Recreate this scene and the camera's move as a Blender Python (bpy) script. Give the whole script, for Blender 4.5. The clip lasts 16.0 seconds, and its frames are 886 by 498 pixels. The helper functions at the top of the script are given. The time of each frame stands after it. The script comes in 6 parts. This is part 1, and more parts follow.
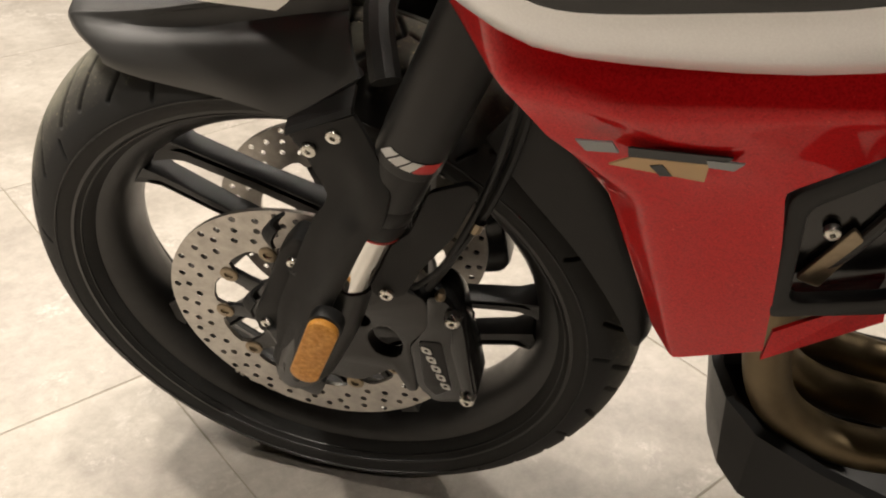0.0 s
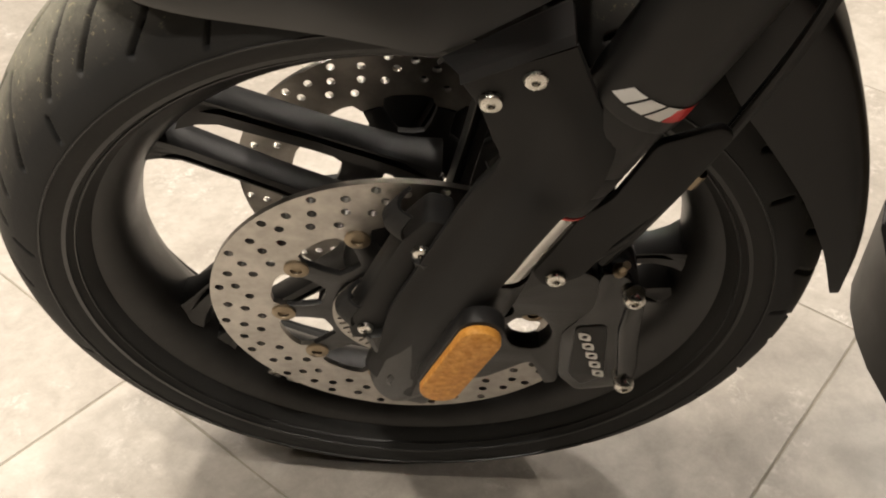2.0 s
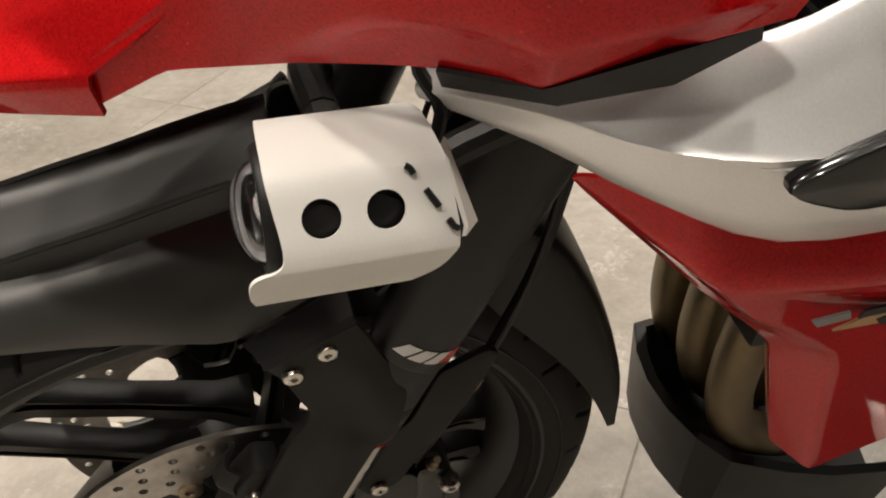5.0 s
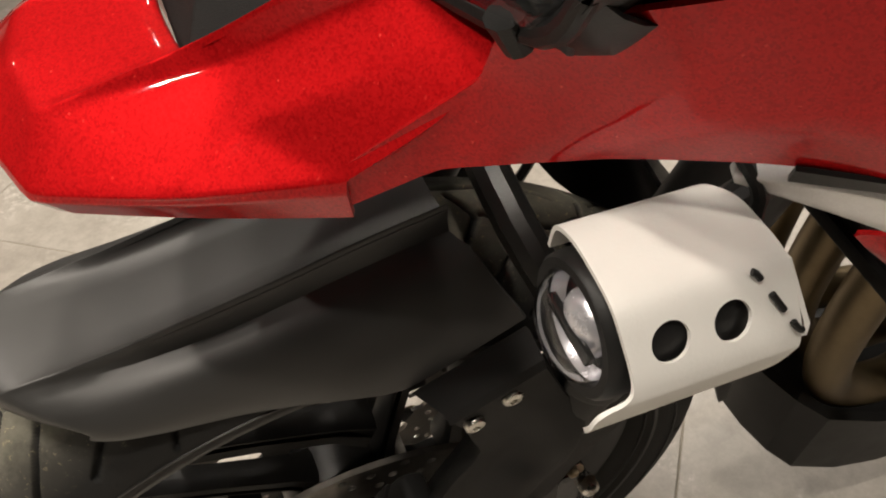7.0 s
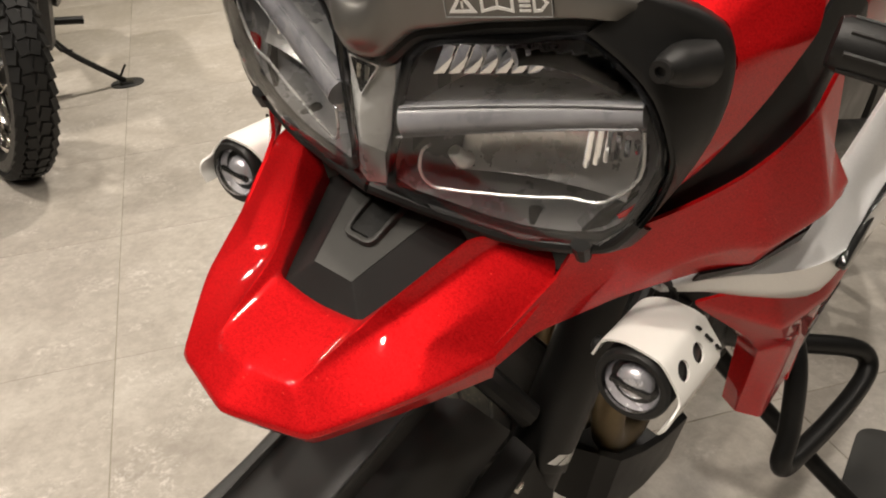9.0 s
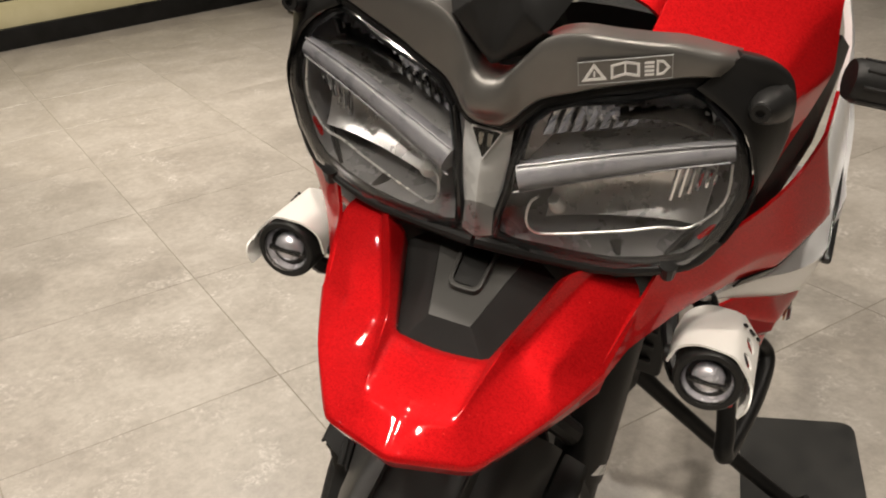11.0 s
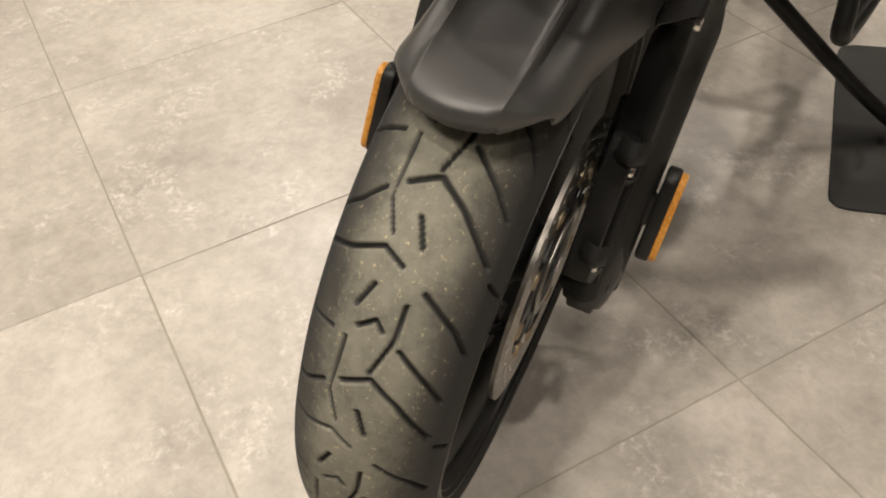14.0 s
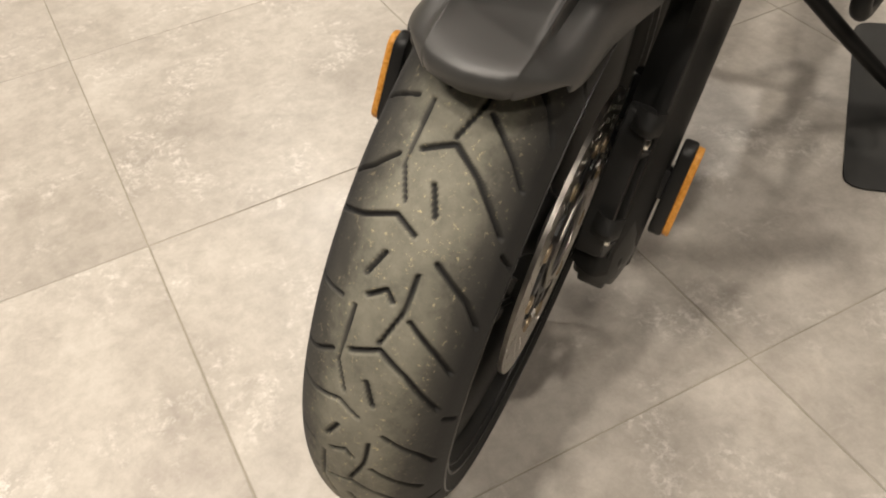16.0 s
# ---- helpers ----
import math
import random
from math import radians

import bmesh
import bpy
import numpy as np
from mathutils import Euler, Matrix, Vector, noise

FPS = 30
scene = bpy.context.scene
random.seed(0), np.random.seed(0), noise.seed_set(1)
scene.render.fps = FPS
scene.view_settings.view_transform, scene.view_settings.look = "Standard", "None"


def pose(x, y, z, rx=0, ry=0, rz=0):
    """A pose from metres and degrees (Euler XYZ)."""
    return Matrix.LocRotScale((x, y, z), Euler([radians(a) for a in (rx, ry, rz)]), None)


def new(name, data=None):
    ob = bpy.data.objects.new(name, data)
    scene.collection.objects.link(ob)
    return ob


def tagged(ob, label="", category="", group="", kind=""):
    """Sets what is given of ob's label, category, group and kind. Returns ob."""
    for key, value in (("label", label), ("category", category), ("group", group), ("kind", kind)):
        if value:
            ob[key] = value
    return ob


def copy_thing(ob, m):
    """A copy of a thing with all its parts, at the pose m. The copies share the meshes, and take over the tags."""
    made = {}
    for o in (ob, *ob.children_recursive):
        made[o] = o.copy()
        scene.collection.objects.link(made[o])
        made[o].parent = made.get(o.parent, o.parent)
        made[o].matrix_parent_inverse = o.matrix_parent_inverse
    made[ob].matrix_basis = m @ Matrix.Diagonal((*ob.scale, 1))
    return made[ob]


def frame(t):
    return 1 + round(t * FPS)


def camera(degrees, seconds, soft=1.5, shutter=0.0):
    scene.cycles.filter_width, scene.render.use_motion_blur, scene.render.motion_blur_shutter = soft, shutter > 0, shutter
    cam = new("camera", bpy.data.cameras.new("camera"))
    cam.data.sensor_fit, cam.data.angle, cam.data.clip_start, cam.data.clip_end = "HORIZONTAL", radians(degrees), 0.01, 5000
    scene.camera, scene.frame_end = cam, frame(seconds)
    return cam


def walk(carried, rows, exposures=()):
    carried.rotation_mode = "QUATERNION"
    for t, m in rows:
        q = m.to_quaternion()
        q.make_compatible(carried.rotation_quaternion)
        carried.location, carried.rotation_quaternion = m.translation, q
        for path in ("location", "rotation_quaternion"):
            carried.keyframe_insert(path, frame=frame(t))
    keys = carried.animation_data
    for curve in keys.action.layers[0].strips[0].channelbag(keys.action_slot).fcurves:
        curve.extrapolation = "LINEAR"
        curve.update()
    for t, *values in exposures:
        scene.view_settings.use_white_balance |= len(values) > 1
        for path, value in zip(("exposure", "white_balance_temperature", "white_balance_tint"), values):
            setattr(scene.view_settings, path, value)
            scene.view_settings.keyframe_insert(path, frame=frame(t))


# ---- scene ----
cam = camera(50.65, 16.0, soft=2.0)
ROWS = [
    (0.0, 0.2642, -0.7649, 0.8953, 56.38, -2.78, 12.78),
    (0.5, 0.1731, -0.6922, 0.8704, 54.6, -3.3, 10.46),
    (1.0, 0.1243, -0.6436, 0.8505, 52.09, -2.83, 9.02),
    (1.5, 0.0649, -0.6055, 0.821, 50.35, -2.49, 5.47),
    (2.0, 0.0124, -0.588, 0.8101, 50.23, -2.64, 0.91),
    (2.5, -0.0055, -0.5952, 0.8508, 51.83, -2.18, -3.05),
    (3.0, 0.0049, -0.593, 0.8896, 53.92, -1.63, -7.96),
    (3.5, 0.0239, -0.5819, 0.915, 55.89, -0.57, -14.08),
    (3.7, 0.0285, -0.5906, 0.9242, 56.58, -0.04, -16.49),
    (5.8, -0.0098, -0.5991, 0.9377, 56.22, 0.55, -16.16),
    (6.0, -0.0157, -0.5904, 0.9436, 55.83, 0.65, -15.45),
    (6.5, -0.0595, -0.5803, 0.9631, 54.99, 0.47, -15.51),
    (7.0, -0.0946, -0.4882, 0.9701, 50.93, 1.78, -22.37),
    (7.5, -0.1529, -0.4526, 0.9908, 52.07, 2.34, -36.3),
    (8.0, -0.2791, -0.4697, 1.0272, 55.52, 4.19, -49.72),
    (8.5, -0.3507, -0.4641, 1.0736, 58.42, 4.06, -50.28),
    (9.0, -0.428, -0.5056, 1.1218, 61.88, 4.27, -53.81),
    (9.2, -0.4635, -0.5097, 1.1396, 61.99, 5.12, -54.78),
    (11.3, -0.6051, -0.3411, 1.1632, 64.68, 4.74, -69.86),
    (11.5, -0.6135, -0.3417, 1.1578, 64.56, 4.2, -69.34),
    (12.0, -0.6182, -0.3271, 1.139, 63.42, 3.75, -68.85),
    (12.5, -0.6292, -0.3058, 1.0896, 59.65, 4.14, -67.96),
    (13.0, -0.6347, -0.3016, 1.0319, 55.13, 4.31, -66.62),
    (13.5, -0.6479, -0.3007, 0.9787, 50.66, 4.79, -66.54),
    (14.0, -0.6573, -0.2922, 0.9517, 48.03, 5.07, -65.91),
    (14.5, -0.6572, -0.2914, 0.9418, 47.07, 5.13, -65.85),
    (15.0, -0.6524, -0.2894, 0.9404, 46.84, 4.95, -65.86),
    (15.5, -0.6542, -0.2837, 0.9401, 46.82, 4.82, -65.53),
    (16.0, -0.6561, -0.2854, 0.9395, 46.8, 4.77, -65.16),
]
EXPOSURES = [(0.0, 0.03), (0.5, -0.04), (1.5, 0.0), (2.0, 0.06), (3.0, 0.10), (3.5, -0.36), (5.8, -0.44), (6.5, -0.46), (7.0, -0.46), (8.0, -0.25), (9.0, -0.36), (9.2, -0.36), (11.5, -0.45), (12.2, -0.45), (12.5, -0.53), (13.0, -0.57), (13.5, -0.29), (14.0, -0.24), (16.0, -0.20)]
walk(cam, [(t, pose(x, y, z, rx, ry, rz)) for t, x, y, z, rx, ry, rz in ROWS], EXPOSURES)

# ---- light ----
world = bpy.data.worlds.new("showroom_air")
scene.world = world
world.use_nodes = True
world.node_tree.nodes["Background"].inputs[0].default_value = (1.0, 0.86, 0.68, 1)
world.node_tree.nodes["Background"].inputs[1].default_value = 0.07


def ceiling_lamp(x, y, power, size=0.12, colour=(1.0, 0.90, 0.785), z=3.05, tilt=(0, 0)):
    lamp = bpy.data.lights.new("ceiling_spot", "AREA")
    lamp.shape, lamp.size, lamp.energy, lamp.color = "DISK", size, power, colour
    lamp.spread = radians(130)
    ob = new("ceiling_spot", lamp)
    ob.matrix_world = pose(x, y, z, tilt[0], tilt[1], 0)
    return ob


# the one at (2.2, -2.0) is added to brighten the silver panels
for lx, ly, power in ((-1.45, 0.70, 17), (-0.45, 2.2, 10), (0.6, 1.9, 11), (-1.5, 0.10, 15), (-1.0, -0.22, 20), (-2.0, -0.95, 24), (0.05, -0.15, 15), (-0.35, -1.15, 19), (0.45, -0.75, 5), (1.25, -0.85, 3), (2.2, -2.0, 26), (1.35, 0.95, 8), (2.7, 2.4, 74), (0.6, 3.9, 46), (3.8, 0.4, 36), (-2.7, 2.9, 40)):
    ceiling_lamp(lx, ly, power)

# ---- materials ----


def material(name, colour, rough=0.5, metal=0.0, coat=0.0, spec=0.5):
    m = bpy.data.materials.new(name)
    m.use_nodes = True
    b = m.node_tree.nodes["Principled BSDF"]
    b.inputs["Base Color"].default_value = (*colour, 1)
    b.inputs["Roughness"].default_value = rough
    b.inputs["Metallic"].default_value = metal
    b.inputs["Coat Weight"].default_value = coat
    b.inputs["Coat Roughness"].default_value = 0.04
    b.inputs["Specular IOR Level"].default_value = spec
    return m


def link(m, a, ai, b, bi):
    m.node_tree.links.new(a.outputs[ai], b.inputs[bi])


def node(m, kind, **values):
    n = m.node_tree.nodes.new(kind)
    for key, value in values.items():
        if key in n.inputs.keys():
            n.inputs[key].default_value = value
    return n


def coords(m, per_object=False):
    tc = node(m, "ShaderNodeTexCoord")
    if not per_object:
        return tc, "Object"
    info = node(m, "ShaderNodeObjectInfo")
    mul = node(m, "ShaderNodeVectorMath")
    mul.operation = "SCALE"
    mul.inputs[0].default_value = (37.0, 53.0, 11.0)
    link(m, info, "Random", mul, "Scale")
    add = node(m, "ShaderNodeVectorMath")
    add.operation = "ADD"
    link(m, tc, "Object", add, 0)
    link(m, mul, "Vector", add, 1)
    return add, "Vector"


def ramp(m, stops):
    r = node(m, "ShaderNodeValToRGB")
    els = r.color_ramp.elements
    while len(els) < len(stops):
        els.new(0.5)
    for e, (p, c) in zip(els, stops):
        e.position, e.color = p, (*c, 1)
    return r


def noise_tex(m, src, scale, detail=5.0, rough=0.6, distort=0.0):
    n = node(m, "ShaderNodeTexNoise", Scale=scale, Detail=detail, Roughness=rough, Distortion=distort)
    link(m, src[0], src[1], n, "Vector")
    return n


def grained(name, low, high, scale, rough=(0.4, 0.6), bump=0.1, bump_scale=400, metal=0.0, coat=0.0, detail=5.0, per_object=False, dist=0.001, spec=0.5):
    """Two colours mixed by large and small noise, with fine relief and uneven gloss."""
    m = material(name, low, rough[0], metal, coat, spec)
    b = m.node_tree.nodes["Principled BSDF"]
    src = coords(m, per_object)
    n1 = noise_tex(m, src, scale, detail)
    n2 = noise_tex(m, src, bump_scale, 3.0)
    cr = ramp(m, ((0.35, low), (0.68, high)))
    link(m, n1, "Fac", cr, "Fac")
    link(m, cr, "Color", b, "Base Color")
    rr = node(m, "ShaderNodeMapRange")
    rr.inputs["From Min"].default_value, rr.inputs["From Max"].default_value = 0.35, 0.65
    rr.inputs["To Min"].default_value, rr.inputs["To Max"].default_value = rough
    link(m, n1, "Fac", rr, "Value")
    link(m, rr, "Result", b, "Roughness")
    bp = node(m, "ShaderNodeBump", Strength=bump, Distance=dist)
    link(m, n2, "Fac", bp, "Height")
    link(m, bp, "Normal", b, "Normal")
    return m


def tile_material():
    m = material("porcelain_tile", (0.5, 0.45, 0.38), 0.4)
    b = m.node_tree.nodes["Principled BSDF"]
    src = coords(m, True)
    big = noise_tex(m, src, 3.4, 8.0, 0.66, 0.4)
    fine = noise_tex(m, src, 34.0, 8.0, 0.75, 0.2)
    speck = noise_tex(m, src, 160.0, 4.0, 0.7)
    mix = node(m, "ShaderNodeMath")
    mix.operation = "MULTIPLY_ADD"
    mix.inputs[1].default_value = 0.50
    link(m, fine, "Fac", mix, 0)
    half = node(m, "ShaderNodeMath")
    half.operation = "MULTIPLY"
    half.inputs[1].default_value = 0.50
    link(m, big, "Fac", half, 0)
    link(m, half, "Value", mix, 2)
    cr = ramp(m, ((0.34, (0.31, 0.28, 0.245)), (0.46, (0.39, 0.355, 0.31)), (0.56, (0.465, 0.428, 0.378)), (0.70, (0.56, 0.525, 0.475))))
    link(m, mix, "Value", cr, "Fac")
    # pale scuffed patches with a ragged grain
    patch = ramp(m, ((0.52, (0, 0, 0)), (0.66, (1, 1, 1))))
    link(m, noise_tex(m, src, 7.0, 6.0, 0.7, 0.6), "Fac", patch, "Fac")
    grit = ramp(m, ((0.48, (0, 0, 0)), (0.62, (1, 1, 1))))
    link(m, noise_tex(m, src, 75.0, 6.0, 0.75, 0.3), "Fac", grit, "Fac")
    scuff = node(m, "ShaderNodeMath")
    scuff.operation = "MULTIPLY"
    link(m, patch, "Color", scuff, 0)
    link(m, grit, "Color", scuff, 1)
    mx = node(m, "ShaderNodeMix")
    mx.data_type = "RGBA"
    mx.inputs[7].default_value = (0.66, 0.62, 0.57, 1)
    link(m, scuff, "Value", mx, 0)
    link(m, cr, "Color", mx, 6)
    m.node_tree.links.new(mx.outputs[2], b.inputs["Base Color"])
    rr = node(m, "ShaderNodeMapRange")
    rr.inputs["From Min"].default_value, rr.inputs["From Max"].default_value = 0.35, 0.65
    rr.inputs["To Min"].default_value, rr.inputs["To Max"].default_value = 0.30, 0.48
    link(m, big, "Fac", rr, "Value")
    link(m, rr, "Result", b, "Roughness")
    bp = node(m, "ShaderNodeBump", Strength=0.12, Distance=0.001)
    link(m, speck, "Fac", bp, "Height")
    link(m, bp, "Normal", b, "Normal")
    return m


def red_paint():
    m = material("candy_red_paint", (0.50, 0.005, 0.008), 0.42, 0.35, 0.80, 0.06)
    b = m.node_tree.nodes["Principled BSDF"]
    b.inputs["Specular Tint"].default_value = (0.55, 0.012, 0.015, 1)
    b.inputs["Coat IOR"].default_value = 1.42
    src = coords(m)
    flake = node(m, "ShaderNodeTexVoronoi", Scale=1100.0)
    link(m, src[0], src[1], flake, "Vector")
    cr = ramp(m, ((0.0, (0.36, 0.004, 0.006)), (0.5, (0.52, 0.008, 0.010)), (0.94, (0.58, 0.010, 0.012)), (1.0, (0.78, 0.06, 0.045))))
    link(m, flake, "Color", cr, "Fac")
    link(m, cr, "Color", b, "Base Color")
    soft = noise_tex(m, src, 9.0, 3.0)
    rr = node(m, "ShaderNodeMapRange")
    rr.inputs["To Min"].default_value, rr.inputs["To Max"].default_value = 0.015, 0.05
    link(m, soft, "Fac", rr, "Value")
    link(m, rr, "Result", b, "Coat Roughness")
    return m


def tread_material():
    """Road-worn rubber: pale dust on the crown of the tread, black in the grooves and on the flanks."""
    m = material("worn_tyre_rubber", (0.03, 0.029, 0.027), 0.8)
    b = m.node_tree.nodes["Principled BSDF"]
    src = coords(m)
    at = node(m, "ShaderNodeAttribute")
    at.attribute_name = "dust"
    n1 = noise_tex(m, src, 20.0, 9.0, 0.72)
    n2 = noise_tex(m, src, 210.0, 5.0, 0.75)
    mul = node(m, "ShaderNodeMath")
    mul.operation = "MULTIPLY"
    rr = node(m, "ShaderNodeMapRange")
    rr.inputs["From Min"].default_value, rr.inputs["From Max"].default_value = 0.32, 0.62
    rr.inputs["To Min"].default_value, rr.inputs["To Max"].default_value = 0.50, 1.0
    link(m, n1, "Fac", rr, "Value")
    link(m, at, "Fac", mul, 0)
    link(m, rr, "Result", mul, 1)
    cr = ramp(m, ((0.0, (0.010, 0.010, 0.0095)), (0.35, (0.050, 0.047, 0.039)), (0.65, (0.150, 0.143, 0.112)), (1.0, (0.235, 0.223, 0.175))))
    link(m, mul, "Value", cr, "Fac")
    speck = ramp(m, ((0.60, (0, 0, 0)), (0.66, (1, 1, 1))))
    link(m, n2, "Fac", speck, "Fac")
    grit = node(m, "ShaderNodeMath")
    grit.operation = "MULTIPLY"
    link(m, speck, "Color", grit, 0)
    link(m, mul, "Value", grit, 1)
    mx = node(m, "ShaderNodeMix")
    mx.data_type = "RGBA"
    mx.inputs[7].default_value = (0.50, 0.43, 0.25, 1)
    link(m, grit, "Value", mx, 0)
    link(m, cr, "Color", mx, 6)
    m.node_tree.links.new(mx.outputs[2], b.inputs["Base Color"])
    bp = node(m, "ShaderNodeBump", Strength=0.35, Distance=0.001)
    link(m, n2, "Fac", bp, "Height")
    link(m, bp, "Normal", b, "Normal")
    return m


def glass_material(name, tint=(1, 1, 1), rough=0.0):
    m = bpy.data.materials.new(name)
    m.use_nodes = True
    nt = m.node_tree
    nt.nodes.remove(nt.nodes["Principled BSDF"])
    out = nt.nodes["Material Output"]
    clear = node(m, "ShaderNodeBsdfTransparent")
    clear.inputs[0].default_value = (*tint, 1)
    gloss = node(m, "ShaderNodeBsdfGlossy", Roughness=rough)
    fres = node(m, "ShaderNodeFresnel", IOR=1.5)
    mixer = node(m, "ShaderNodeMixShader")
    link(m, fres, "Fac", mixer, 0)
    link(m, clear, 0, mixer, 1)
    link(m, gloss, 0, mixer, 2)
    link(m, mixer, 0, out, 0)
    return m


TILE = tile_material()
GROUT = grained("grout", (0.27, 0.25, 0.20), (0.35, 0.32, 0.265), 30, (0.8, 0.9))
PLASTER = grained("wall_paint", (0.16, 0.15, 0.135), (0.20, 0.19, 0.17), 3, (0.7, 0.85))
DARKWALL = grained("ceiling_paint", (0.045, 0.044, 0.043), (0.065, 0.064, 0.062), 3, (0.6, 0.8))
RED = red_paint()
TREAD = tread_material()
BLACK = grained("satin_black_plastic", (0.010, 0.0099, 0.0097), (0.016, 0.0157, 0.0153), 12, (0.34, 0.46), 0.12, 900, spec=0.26)
GRAIN = grained("textured_black_plastic", (0.011, 0.0109, 0.0105), (0.018, 0.0177, 0.017), 18, (0.5, 0.66), 0.35, 1600, spec=0.25)
FENDER = grained("matt_charcoal_plastic", (0.036, 0.0355, 0.0343), (0.046, 0.0454, 0.0439), 10, (0.37, 0.45), 0.10, 1500, spec=0.5)
GLOSSBLACK = grained("gloss_black", (0.008, 0.008, 0.008), (0.012, 0.012, 0.012), 12, (0.10, 0.2), 0.02, 500)
CASTBLACK = grained("black_cast_alloy", (0.015, 0.0146, 0.0140), (0.025, 0.0243, 0.0233), 30, (0.30, 0.42), 0.2, 700, 0.15, spec=0.5)
STEEL = grained("brushed_disc_steel", (0.32, 0.30, 0.27), (0.46, 0.43, 0.39), 60, (0.28, 0.38), 0.15, 900, 1.0)
BOLT = grained("zinc_bolt", (0.55, 0.53, 0.48), (0.72, 0.70, 0.65), 80, (0.22, 0.35), 0.1, 600, 1.0)
CHROME = material("hard_chrome", (0.80, 0.78, 0.74), 0.10, 1.0)
BRASS = grained("bronze_bobbin", (0.22, 0.17, 0.11), (0.36, 0.29, 0.20), 60, (0.35, 0.5), 0.1, 500, 0.8)
AMBER = grained("amber_reflector_plastic", (0.50, 0.20, 0.025), (0.74, 0.37, 0.085), 260, (0.3, 0.4), 0.3, 700, 0.0, 0.0, spec=0.2)
SILVER = grained("satin_silver_paint", (0.86, 0.86, 0.86), (0.92, 0.92, 0.92), 900, (0.30, 0.34), 0.0, 300, 0.34, 0.5)
WHITE = grained("white_powder_coat", (0.84, 0.83, 0.79), (0.88, 0.87, 0.83), 25, (0.42, 0.52), 0.12, 700)
HEADER = grained("heat_tinted_steel", (0.15, 0.11, 0.058), (0.25, 0.19, 0.11), 14, (0.35, 0.5), 0.15, 500, 0.75)
MASK = grained("dark_grey_bezel", (0.135, 0.130, 0.122), (0.165, 0.160, 0.150), 14, (0.30, 0.38), 0.06, 1200, 0.5, spec=0.5)
INSERT = grained("grey_vent_plastic", (0.050, 0.049, 0.046), (0.066, 0.064, 0.060), 14, (0.42, 0.5), 0.1, 1200, spec=0.3)
MIRROR = material("lamp_reflector_chrome", (0.93, 0.93, 0.94), 0.06, 1.0)
SMOKE = grained("light_guide_plastic", (0.21, 0.21, 0.23), (0.28, 0.28, 0.30), 60, (0.25, 0.35), 0.1, 400, 0.0, 0.3)
LINING = grained("lamp_lining", (0.60, 0.60, 0.60), (0.72, 0.72, 0.72), 40, (0.24, 0.34), 0.1, 300, 0.6)
LAMPDARK = grained("grey_lamp_housing", (0.27, 0.27, 0.275), (0.34, 0.34, 0.345), 30, (0.24, 0.34), 0.0, 400, 0.35)
SMOKEPALE = grained("pale_keel_plastic", (0.58, 0.585, 0.58), (0.68, 0.685, 0.68), 40, (0.25, 0.35), 0.05, 300, 0.0)
PROJECTOR = grained("silvered_projector", (0.70, 0.69, 0.73), (0.80, 0.79, 0.83), 60, (0.20, 0.30), 0.03, 400, 0.6)
GLASS = glass_material("clear_lamp_lens")
DECALWHITE = material("white_decal", (0.78, 0.78, 0.76), 0.35)
DECALRED = material("red_decal", (0.62, 0.03, 0.03), 0.35)
DECALGOLD = material("sand_decal", (0.56, 0.36, 0.17), 0.35)
DECALGREY = material("grey_decal", (0.30, 0.31, 0.31), 0.3)
DECALBLACK = material("black_decal", (0.012, 0.012, 0.012), 0.35)
MATRUBBER = grained("rubber_mat", (0.020, 0.020, 0.019), (0.045, 0.044, 0.041), 14, (0.6, 0.8), 0.4, 500)
CREAM = grained("lit_cream_panel", (0.72, 0.66, 0.40), (0.80, 0.74, 0.48), 6, (0.4, 0.5))

# ---- builders ----


def finish(bm, smooth=35.0):
    bmesh.ops.recalc_face_normals(bm, faces=bm.faces)
    for f in bm.faces:
        f.smooth = True
    for e in bm.edges:
        if len(e.link_faces) == 2 and e.calc_face_angle(0.0) > radians(smooth):
            e.smooth = False
    me = bpy.data.meshes.new("mesh")
    bm.to_mesh(me)
    bm.free()
    return me


def part(name, shape, mat, parent=None, label="", smooth=35.0):
    me = finish(shape, smooth) if isinstance(shape, bmesh.types.BMesh) else shape
    me.name = name
    ob = new(name, me)
    if not me.materials:
        me.materials.append(mat)
    ob.parent = parent
    if label:
        tagged(ob, label)
    return ob


def box(size, at=(0, 0, 0), bevel=0.0, m=None, segments=2):
    bm = bmesh.new()
    bmesh.ops.create_cube(bm, size=1.0, matrix=(m or Matrix.Translation(at)) @ Matrix.Diagonal((*size, 1)))
    if bevel:
        bmesh.ops.bevel(bm, geom=bm.edges[:], offset=bevel, segments=segments, affect="EDGES", profile=0.5)
    return bm


def lathe(profile, at=(0, 0, 0), axis=(0, 1, 0), n=48, closed=False):
    """Turns (radius, height) pairs round an axis."""
    bm = bmesh.new()
    q = Vector((0, 0, 1)).rotation_difference(Vector(axis))
    rings = []
    for r, h in profile:
        if r < 1e-6:
            rings.append([bm.verts.new(Vector(at) + q @ Vector((0, 0, h)))])
        else:
            rings.append([bm.verts.new(Vector(at) + q @ Vector((r * math.cos(a), r * math.sin(a), h))) for a in [math.tau * i / n for i in range(n)]])
    pairs = list(zip(rings, rings[1:])) + ([(rings[-1], rings[0])] if closed else [])
    for a, b in pairs:
        for i in range(n):
            j = (i + 1) % n
            if len(a) == 1 and len(b) == 1:
                continue
            if len(a) == 1:
                bm.faces.new((a[0], b[i], b[j]))
            elif len(b) == 1:
                bm.faces.new((a[i], b[0], a[j]))
            else:
                bm.faces.new((a[i], b[i], b[j], a[j]))
    return bm


